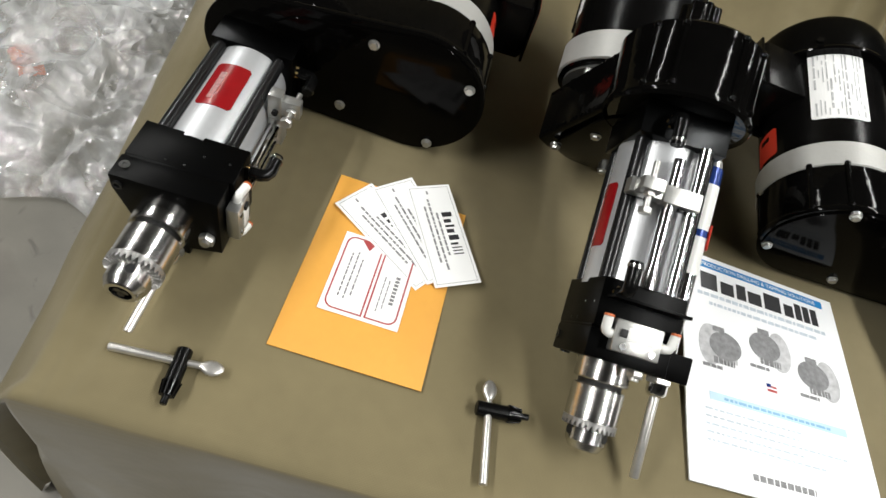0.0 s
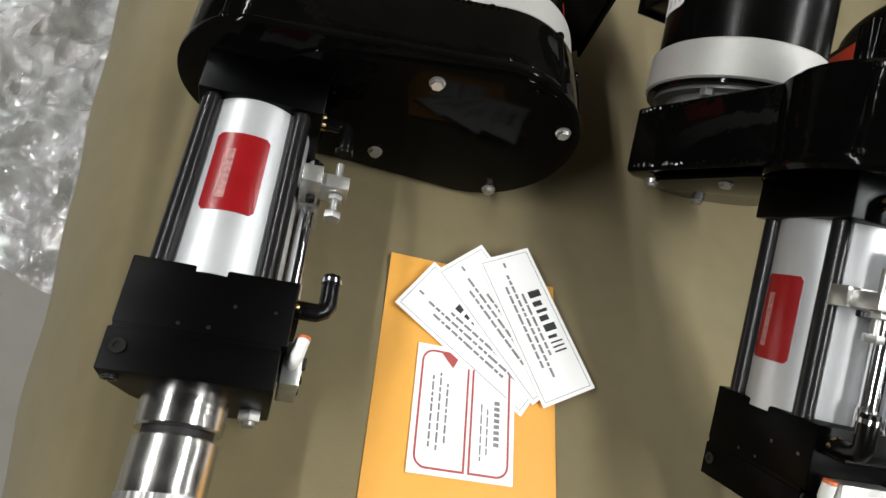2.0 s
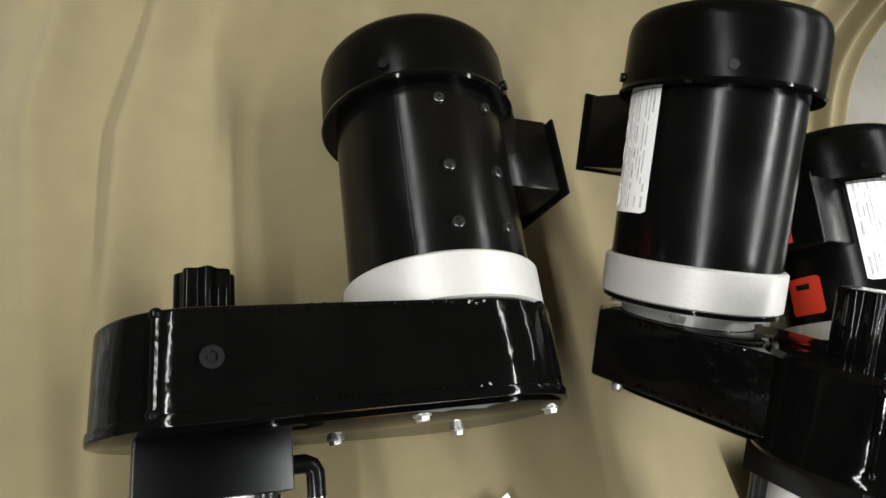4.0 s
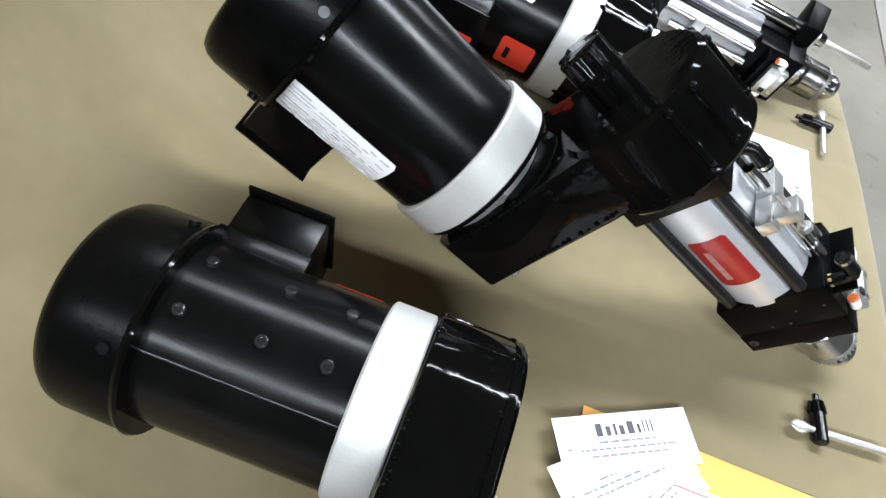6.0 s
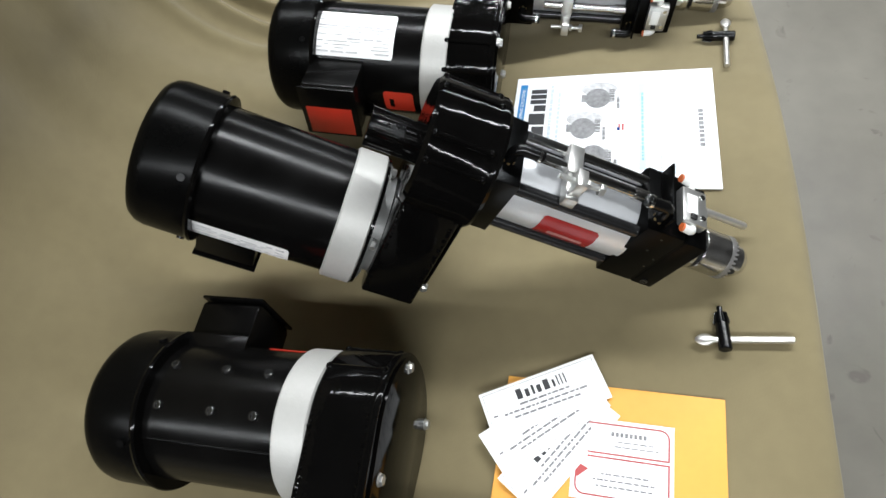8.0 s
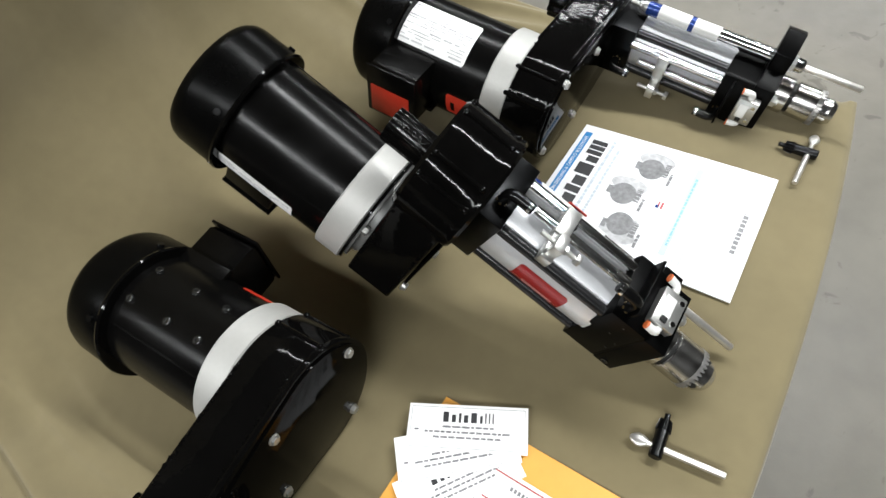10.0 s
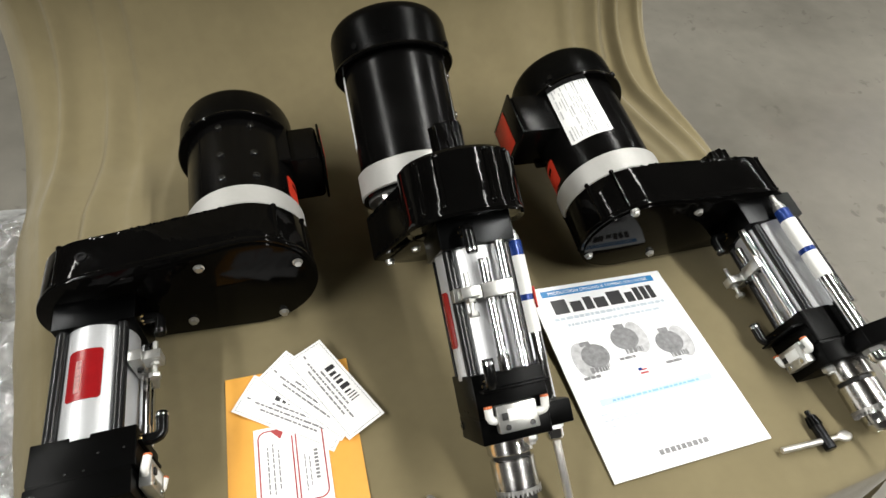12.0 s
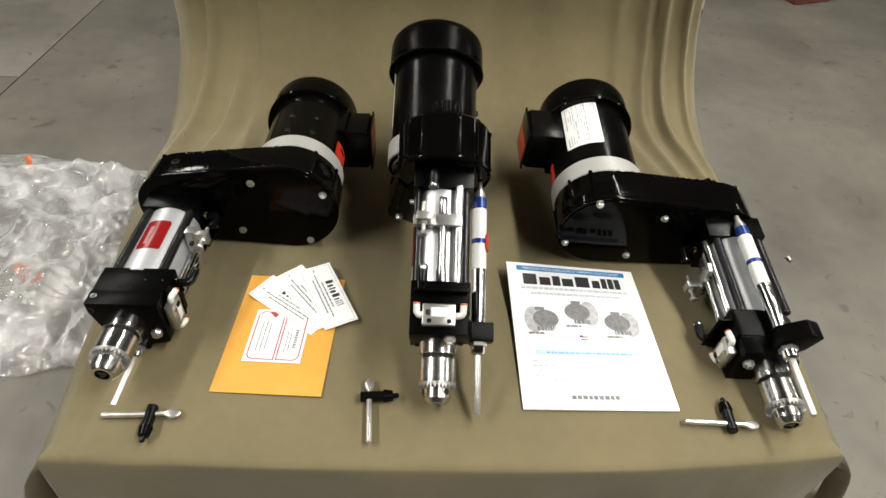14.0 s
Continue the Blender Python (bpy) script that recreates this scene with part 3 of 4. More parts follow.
    # mounting screws on the side opposite the rating plate
    for a in (-78, -112):
        for yy in (0.058, 0.105, 0.165):
            n = Vector((math.cos(radians(a)), 0, math.sin(radians(a))))
            p = Vector((0, y0 + yy, 0))
            scr = (lathe_at(n * 0.0733 + p, n, [(0.0, 0.0050), (0.0028, 0.0046), (0.0034, 0.0038), (0.0034, 0.0024), (0.0018, 0.0022)]))
            addm("barrel_screw", scr, SCREWBLACK, motor)
    # seam along the barrel
    n = Vector((math.cos(radians(-52)), 0, math.sin(radians(-52)))) * 0.0735
    addm("barrel_seam", rod(n + Vector((0, y0 + 0.033, 0)), n + Vector((0, f0, 0)), 0.0011, 6), SATIN, motor)
    # rating plate with its print
    plate = addm("rating_plate", patch(0.0735, 92, 142, -(y0 + 0.186), -(y0 + 0.074), round_by=0.002), PAPER, motor, "white printed rating plate")
    bars = []
    rnd = random.Random(5)
    for i in range(13):
        a = 95.5 + 3.4 * i
        f = -(y0 + 0.181)
        while f < -(y0 + 0.084):
            w = rnd.uniform(0.006, 0.03)
            if rnd.random() < 0.8:
                bars.append(patch(0.0742, a, a + (1.0 if i % 4 else 1.7), f, min(f + w, -(y0 + 0.079)), thick=0.0003, n=2))
            f += w + 0.004
    tagged(addm("print_line", join(*bars), GREYINK, plate), kind="stuff")
    # junction box
    jb = [(-0.062, -0.036), (-0.113, -0.036), (-0.118, -0.031), (-0.118, 0.037), (-0.113, 0.042), (-0.050, 0.042)]
    jbox = addm("junction_box", prism(jb, y0 + 0.114, y0 + 0.186, 0.002), SATIN, motor, "black sheet-metal junction box")
    addm("box_lid", prism([(-0.119, -0.038), (-0.1225, -0.038), (-0.1225, 0.0435), (-0.119, 0.0435)], y0 + 0.111, y0 + 0.189, 0.001), SATIN, jbox)
    addm("box_foot", box(-0.075, -0.052, y0 + 0.110, y0 + 0.189, -0.044, -0.036, 0.002), SATIN, jbox)
    if tag_box:
        addm("warning_label", box(-0.1236, -0.1224, y0 + 0.119, y0 + 0.182, -0.034, 0.012, 0.0004), ORANGE, jbox, "orange-red warning label")
        tag = addm("warning_tag", patch(0.0735, 176, 208, -(y0 + 0.088), -(y0 + 0.046), round_by=0.003), ORANGE, motor, "orange-red warning label")
        addm("print_mark", patch(0.0741, 186, 199, -(y0 + 0.080), -(y0 + 0.074), thick=0.0004, n=6), RUBBER, tag)

    # head block, cylinder with its tie rods and label
    add("head_block", box(-0.042, 0.042, -0.036, face - 0.0008, -0.042, 0.047, 0.0015), SATINBLOCK, None, "black anodised head block")
    tube = add("cylinder_tube", lathe([(0.036, 0.0405), (0.174, 0.0405)], seg=72), TUBE, None, "silver anodised cylinder tube")
    for sx in (-1, 1):
        for sz in (-1, 1):
            add("tie_rod", rod((sx * 0.0318, -0.035, sz * 0.0318), (sx * 0.0318, -0.173, sz * 0.0318), 0.0068, 18), DARKROD, tube, "dark steel tie rod")
    # on the label's side (towards -x)
    red = add("brand_label", patch(0.0405, 158, 209, 0.068 + label_on, 0.131 + label_on, round_by=0.003), RED, tube, "red printed label")
    add("print_mark", patch(0.0411, 188, 196, 0.082 + label_on, 0.122 + label_on, thick=0.0003, n=3), FADED, red)
    for sx, ang in ((-1, 180), (0, 90)):
        add("end_notch", patch(0.0405, ang - 13, ang + 13, 0.1735, 0.1765, thick=0.0004, n=6), TUBE, tube)
    # front block
    fb = [(-0.0394, -0.046), (-0.0394, 0.053), (0.038, 0.053), (0.040, 0.046), (0.040, -0.018), (0.016, -0.046)]
    add("front_block", prism(fb, -0.2150, -0.172, 0.0012), MATTE, None, "black anodised front block")
    add("guide_block", prism([(-0.0389, -0.045), (-0.0389, 0.049), (0.038, 0.049), (0.038, -0.017), (0.014, -0.045)], -0.2180, -0.2140, 0.0003), MATTE)
    fp = [(-0.0395, -0.047), (-0.0395, 0.050), (0.036, 0.050), (0.041, 0.030), (0.044, 0.017), (0.074, 0.017), (0.074, -0.006), (0.062, -0.017), (0.042, -0.019), (0.012, -0.036), (-0.022, -0.047)]
    if arm:
        fp = fp[:4] + [(0.044, 0.017), (0.070, 0.016), (0.088, -0.018), (0.080, -0.036), (0.050, -0.026)] + fp[8:]
    fplate = add("front_plate", prism(fp, -0.2430, -0.2175, 0.0012), MATTE, None, "black anodised front plate")
    # socket screw and small drilled holes on the label's side
    add("socket_screw", lathe_at(Vector((-0.0393, -0.2290, -0.0385)), Vector((-1, 0, 0)), [(0.0, 0.0046), (0.0014, 0.0046), (0.0014, 0.0022), (0.0004, 0.0020)]), SCREWBLACK, fplate, "blackened socket screw")
    for yy, zz in ((-0.195, 0.018), (-0.195, 0.042), (-0.2105, -0.011), (-0.2105, 0.006)):
        add("pin_screw", lathe_at(Vector((-0.0393, yy, zz)), Vector((-1, 0, 0)), [(0.0, 0.0013), (0.0004, 0.0013), (0.0004, 0.0008), (0.0002, 0.0007)]), SCREWBLACK, fplate)
    for sx, sz in ((-0.028, -0.040), (0.030, -0.018)):
        add("cap_screw", lathe([(0.2425, 0.0048), (0.2450, 0.0048), (0.2450, 0.0028), (0.2435, 0.0026)], sx, sz, 20), DARKROD, fplate)
    add("clamp_nut", join(hexnut((0.014, -0.2430, 0.038), 0.0078, 0.007), rod((0.014, -0.2430, 0.038), (0.014, -0.2530, 0.038), 0.0045, 14, 0.0006)), ZINC, fplate, "zinc hexagon nut")

    # chuck: collar, groove, sleeve, ring gear, nose, jaws
    def addc(name, bm, material, parent=None, text=""):
        return add(name, turned(bm, Matrix.Translation((0, chuck_in, 0))), material, parent, text)

    def crisp(profile):
        """A turned part whose corners carry a fine chamfer and stay sharp."""
        return lathe(profile, seg=64)

    def addsharp(name, bm, material, parent=None, text=""):
        return part(name, turned(turned(bm, Matrix.Translation((0, chuck_in, 0))), R), material, parent or root, text, smooth=12)

    chuck = addsharp("chuck_body", crisp([(0.2425, 0.0258), (0.2630, 0.0258), (0.2642, 0.0248), (0.2642, 0.0185), (0.2690, 0.0185), (0.2690, 0.0236), (0.2702, 0.0247), (0.3010, 0.0247), (0.3010, 0.0192),
                              (0.3205, 0.0188), (0.3272, 0.0150), (0.3285, 0.0138), (0.3285, 0.0098), (0.3190, 0.0092)]), STEEL, None, "bright machined steel keyed drill chuck")
    gear = bmesh.new()
    teeth = 30
    rings = []
    for k in range(teeth * 4):
        a = 2 * math.pi * k / (teeth * 4)
        tall = 0.3082 if k % 4 in (0, 1) else 0.3044
        ring = []
        for f, r in ((0.3005, 0.0251), (tall, 0.0251 if tall > 0.306 else 0.0247), (tall + 0.0004, 0.0186), (0.3005, 0.0186)):
            ring.append(gear.verts.new((r * math.cos(a), -f, r * math.sin(a))))
        rings.append(ring)
    for p, q in zip(rings, rings[1:] + rings[:1]):
        for k in range(4):
            gear.faces.new((p[k], q[k], q[(k + 1) % 4], p[(k + 1) % 4]))
    addsharp("ring_gear", gear, GEARSTEEL, chuck, "toothed grey steel ring gear")
    # a near-black band over the groove stands in for its shade
    addsharp("groove_band", lathe([(0.2643, 0.0206), (0.2689, 0.0206)], seg=40, closed=False), DARK, chuck)
    for i in range(3):
        a = radians(168 + 120 * i)
        n = Vector((math.cos(a), 0, math.sin(a)))
        # near-black plug: the shade inside a key hole, painted on
        addsharp("key_hole", rod(n * 0.0150 + Vector((0, -0.3132, 0)), n * 0.01935 + Vector((0, -0.3132, 0)), 0.0042, 18), DARK, chuck)
        b = a + radians(60)
        nb = Vector((math.cos(b), 0, math.sin(b))) * 0.0046
        addsharp("jaw", rod(Vector((0, -0.3170, 0)) + nb, Vector((0, -0.3278, 0)) + nb * 0.8, 0.0034, 8), DARKROD, chuck)
    # near-black disc in place of the shade down the bore
    addsharp("nose_bore", rod((0, -0.3195, 0), (0, -0.3205, 0), 0.0100, 20), DARK, chuck)

    # stop rods on the valve's side (+z)
    stop = add("guide_rod", rod((0.022, -0.035, 0.047), (0.022, -0.173, 0.047), 0.0062, 20), CHROME, None, "chrome guide rod")
    add("sleeve", rod((0.000, -0.157, 0.049), (0.000, -0.173, 0.049), 0.0072, 20), STEEL, stop)
    add("stop_rod", rod((0.000, -0.052, 0.049), (0.000, -0.173, 0.049), 0.0058, 18), CHROME, None, "chrome stop rod")
    add("stop_screw", join(rod((-0.026, -0.066, 0.0660), (-0.026, -0.112, 0.0660), 0.0028, 12), hexnut((-0.026, -0.108, 0.0660), 0.0064, 0.0055), hexnut((-0.026, -0.094, 0.0660), 0.0054, 0.004)), ZINC, None, "zinc adjusting screw with nuts")
    brk = add("stop_bracket", join(box(-0.040, -0.008, -0.094, -0.080, 0.0405, 0.0545, 0.0008), box(-0.009, 0.026, -0.095, -0.079, 0.0415, 0.0570, 0.0008), box(-0.036, -0.016, -0.093, -0.082, 0.0535, 0.0740, 0.0008)), ZINC, None, "machined aluminium stop bracket")
    for sx in (-0.020, 0.012):
        add("bracket_screw", join(rod((sx, -0.094, 0.049), (sx, -0.098, 0.049), 0.0034, 14), hexnut((sx, -0.097, 0.049), 0.0022, 0.0015)), DARKROD, brk)
    # air fittings
    for fy, fz, sx, way in ((-0.020, 0.052, -0.014, -1), (-0.184, 0.058, -0.024, 1)):
        fit_ = add("elbow_fitting", elbow([(sx, fy, fz - 0.006), (sx, fy, fz + 0.009), (sx, fy + way * 0.002, fz + 0.013), (sx, fy + way * 0.006, fz + 0.0155), (sx, fy + way * 0.022, fz + 0.0155)], 0.0062), RUBBER, None, "black push-in elbow fitting")
        add("release_ring", lathe([(-(fy + way * 0.0215), 0.0070), (-(fy + way * 0.0245), 0.0069)], sx, fz + 0.0155, 20), CHROME, fit_)
        add("release_cap", lathe([(-(fy + way * 0.0243), 0.0062), (-(fy + way * 0.0275), 0.0058)], sx, fz + 0.0155, 20), RUBBER, fit_)
        add("collar_nut", hexnut((sx, fy, fz - 0.008), 0.0068, 0.006, (0, 0, 1)), BRASS, fit_)
    # limit valve with its white fittings
    valve = add("limit_valve", box(-0.023, 0.020, -0.2330, -0.2050, 0.0515, 0.0640, 0.0015), ZINC, None, "nickel-plated valve block")
    add("valve_face", box(-0.012, 0.012, -0.2220, -0.2100, 0.0638, 0.0648, 0.0005), FIXTURE, valve)
    for sx, mtl in ((-0.014, CHROME), (0.012, CHROME)):
        add("valve_screw", rod((sx, -0.2275, 0.0635), (sx, -0.2275, 0.0655), 0.0030, 14), mtl, valve)
    add("valve_switch", box(-0.0185, -0.0125, -0.2200, -0.2130, 0.0638, 0.0665, 0.0005), DARK, valve)
    for s in (-1, 1):
        e = add("white_fitting", elbow([(s * 0.018, -0.219, 0.057), (s * 0.0255, -0.219, 0.0575), (s * 0.0285, -0.2180, 0.0585), (s * 0.0300, -0.2155, 0.0595), (s * 0.0305, -0.2055, 0.0615)], 0.0044), WHITE, valve, "white plastic elbow fitting")
        add("fitting_cap", lathe([(0.2058, 0.0046), (0.2038, 0.0043)], s * 0.0305, 0.0617, 18), ORANGECAP, e, "orange release ring")
        add("fitting_nut", hexnut((s * 0.0195, -0.219, 0.057), 0.0046, 0.003, (s, 0, 0)), BRASS, e)
    add("mount_plate", box(-0.034, 0.036, -0.1900, -0.1872, 0.050, 0.057 if roll == 90 else 0.072, 0.0006), MATTE, None, "thin black mounting plate")

    # hydraulic feed control beside the cylinder (+x)
    hx, hz = 0.054, 0.001
    body = add("feed_control", lathe([(0.0500, 0.0105), (0.1400, 0.0105)], hx, hz, 40), WHITE, None, "white-sleeved hydraulic feed control cylinder")
    add("adjuster_tip", lathe([(0.0060, 0.0030), (0.0070, 0.0036), (0.0180, 0.0040), (0.0200, 0.0062), (0.0235, 0.0062), (0.0250, 0.0078), (0.0320, 0.0088)], hx, hz, 24), ZINC, body, "silver adjuster")
    add("blue_cap", lathe([(0.0315, 0.0088), (0.0325, 0.0098), (0.0500, 0.0101)], hx, hz, 40), BLUE, body, "dark blue metallic cap")
    add("blue_band", lathe([(0.0960, 0.0108), (0.1030, 0.0108)], hx, hz, 40, False), BLUE, body)
    add("chrome_barrel", lathe([(0.1400, 0.0098), (0.2570, 0.0098), (0.2600, 0.0080), (0.2615, 0.0052)], hx, hz, 40), CHROME, body, "chrome barrel")
    add("lock_nut", hexnut((hx, -0.2428, hz), 0.0125, 0.006), ZINC, body)
    add("piston_rod", lathe([(0.2605, 0.0046), (0.3370, 0.0046), (0.3385, 0.0036)], hx, hz, 20), KEYSTEEL, body, "bright steel piston rod")
    if damper:
        add("price_tag", turned(patch(0.0120, -40, 48, 0.088, 0.113, n=8, round_by=0.005, thick=0.0012), Matrix.Translation((hx, 0, hz))), ORANGE, body, "small orange sticker")
    tagged(root, label, "drill", "pneumatic drilling units")
    return root


drill(pose(-0.344, 0.385, 0.0555), 90, 0.1785, 0.0160, (-0.0030, 0.0125, 0.0632), 0.001, "black pneumatic drill lying flat with red cylinder label on top", False, rm=0.0810)
drill(pose(0.0870, 0.3305, 0.1855, 30.4, 0, -0.6), 0, -0.0170, -0.1395, (0.001, 0.010, 0.065), 0.0165, "black pneumatic drill standing tilted on its chuck above its motor", label_on=0.010, chuck_in=0.002, square=True)
drill(pose(0.553, 0.353, 0.0710, 8.8), -90, -0.195, 0.0005, (-0.0150, -0.0115, 0.0690), -0.006, "black pneumatic drill lying with its feed control cylinder on top", False, arm=True, rm=0.0770)


# ---- papers ----
def sheet_frame(corner, along, width, height):
    """A pose at a sheet's lower left corner, its x along the lower edge."""
    return pose(corner[0], corner[1], corner[2], 0, 0, along)


def flat(x0, x1, y0, y1, z, t=0.00015):
    return box(x0, x1, y0, y1, z, z + t)


def disc(cx, cy, rx, ry, z, n=20, t=0.00015):
    bm = bmesh.new()
    top = [bm.verts.new((cx + rx * math.cos(2 * math.pi * i / n), cy + ry * math.sin(2 * math.pi * i / n), z + t)) for i in range(n)]
    low = [bm.verts.new((v.co.x, v.co.y, z)) for v in top]
    bm.faces.new(top)
    for i in range(n):
        j = (i + 1) % n
        bm.faces.new((top[i], low[i], low[j], top[j]))
    return bm


def words(text, size, x, y, z, material, parent, name="lettering"):
    data = bpy.data.curves.new(name, "FONT")
    data.body, data.size, data.extrude = text, size, 0.00008
    data.align_x = "CENTER"
    tmp = bpy.data.objects.new("temp", data)
    me = bpy.data.meshes.new_from_object(tmp)
    bpy.data.objects.remove(tmp)
    me.materials.clear()
    me.materials.append(material)
    ob = new(name, me)
    ob.parent = parent
    ob.location = (x, y, z)
    return ob


def line_bars(x0, x1, y, h, z, rnd, gap=0.0016, lo=0.003, hi=0.011):
    out = []
    x = x0
    while x < x1:
        w = min(rnd.uniform(lo, hi), x1 - x)
        out.append(flat(x, x + w, y, y + h, z))
        x += w + gap
    return out


def wordmark(x, y, h, z, widths, weight=0.2):
    """The maker's mark as plain blocks, one to a letter."""
    out = []
    for i, (w, tall) in enumerate(widths):
        e, k = x + w * h * 0.84, weight * h
        out.append(flat(x, e - k, y, y + h * 0.95 * tall, z))
        x += w * h
    return out


MARK = [(0.72, 1.0), (0.58, 0.74), (0.42, 0.92), (0.60, 0.74), (0.74, 1.0), (0.42, 0.74), (0.30, 1.0), (0.30, 1.0), (0.30, 1.0)]


def brochure():
    w, h, t = 0.216, 0.279, 0.0022
    bm = bmesh.new()
    n = 14
    g = [[bm.verts.new((w * i / n, h * j / n, t)) for i in range(n + 1)] for j in range(n + 1)]
    low = [[bm.verts.new((v.co.x, v.co.y, v.co.z - t)) for v in row] for row in g]
    for j in range(n):
        for i in range(n):
            bm.faces.new((g[j][i], g[j][i + 1], g[j + 1][i + 1], g[j + 1][i]))
            bm.faces.new((low[j][i], low[j + 1][i], low[j + 1][i + 1], low[j][i + 1]))
    for i in range(n):
        bm.faces.new((g[0][i], low[0][i], low[0][i + 1], g[0][i + 1]))
        bm.faces.new((g[n][i], g[n][i + 1], low[n][i + 1], low[n][i]))
        bm.faces.new((g[i][0], g[i + 1][0], low[i + 1][0], low[i][0]))
        bm.faces.new((g[i][n], low[i][n], low[i + 1][n], g[i + 1][n]))
    ob = part("brochure", bm, GLOSSPAPER)
    ob.matrix_world = pose(0.203, 0.056, 0.0005, 0, 0, 0.8)
    tagged(ob, "glossy white printed product brochure lying on the cloth", "brochure")
    z = t + 0.0002
    rnd = random.Random(11)

    def on(name, bm, material, label=""):
        return part(name, bm, material, ob, label)

    on("title_band", flat(0.016, 0.200, 0.262, 0.2725, z), PRINTBLUE, "blue title band")
    tx = words("PRODUCTION DRILLING & TAPPING SOLUTIONS", 0.0074, 0.108, 0.2645, t + 0.0007, GLOSSPAPER, ob)
    for glyph in wordmark(0.025, 0.232, 0.0245, z, [(a * 1.54, b) for a, b in MARK], 0.02):
        on("wordmark_block", glyph, INK)
    tagged(on("subtitle", join(*line_bars(0.02, 0.195, 0.222, 0.0045, z, rnd), *line_bars(0.035, 0.18, 0.211, 0.0040, z, rnd)), FAINTINK), kind="stuff")
    for cx, cy, s in ((0.048, 0.151, 1.0), (0.108, 0.167, 1.0), (0.168, 0.148, 1.0)):
        f = -1 if cx < 0.06 else 1
        k = 1.22
        pale = join(disc(cx + f * 0.015, cy + 0.008, 0.012 * k, 0.021 * k, z - 0.0001, 24), flat(cx - 0.004, cx + 0.018, cy - 0.010, cy + 0.002, z - 0.00005))
        pic = on("product_picture", pale, GREYINK, "grey product photograph")
        tagged(on("motor_picture", disc(cx - f * 0.004, cy + 0.010, 0.0165 * k, 0.0145 * k, z + 0.0001, 24), MIDGREY))
        on("box_picture", flat(cx - 0.011, cx + 0.004, cy + 0.0265, cy + 0.033, z + 0.0001), MIDGREY)
        tagged(on("spindle_picture", join(*line_bars(cx - 0.012, cx + 0.014, cy - 0.014, 0.008, z + 0.0002, rnd, 0.001, 0.002, 0.006), *line_bars(cx - 0.026, cx - 0.002, cy - 0.021, 0.004, z + 0.0002, rnd, 0.001)), MIDGREY), kind="stuff")
    on("flag_mark", join(flat(0.100, 0.112, 0.121, 0.124, z), flat(0.100, 0.112, 0.126, 0.1285, z)), REDINK)
    on("flag_canton", flat(0.0995, 0.105, 0.1265, 0.1305, z + 0.0002), BLUE)
    on("heading_band", flat(0.028, 0.192, 0.092, 0.101, z), PALEBLUE, "pale blue heading band")
    tagged(on("heading_print", join(*line_bars(0.045, 0.172, 0.0945, 0.003, z + 0.0002, rnd)), PALEINK), kind="stuff")
    rows = []
    for i in range(5):
        rows += line_bars(0.022, rnd.uniform(0.11, 0.19), 0.080 - 0.0085 * i, 0.0022, z, rnd, 0.002, 0.003, 0.009)
    tagged(on("body_print", join(*rows), FAINTINK), kind="stuff")
    tagged(on("number_bars", join(*line_bars(0.070, 0.140, 0.0165, 0.0065, z, rnd, 0.0015, 0.004, 0.007)), MIDGREY), kind="stuff")
    # the sheet is slightly twisted: one top corner stands up, the other hangs
    def lift(v, at):
        v.co.z += max(0.0, (v.co.y + at.y) / h) ** 1.5 * (0.0125 - 0.0190 * (v.co.x + at.x) / w)

    for piece in list(ob.children):
        for v in piece.data.vertices:
            lift(v, piece.location)
    for v in ob.data.vertices:
        lift(v, Vector((0, 0, 0)))
    return ob


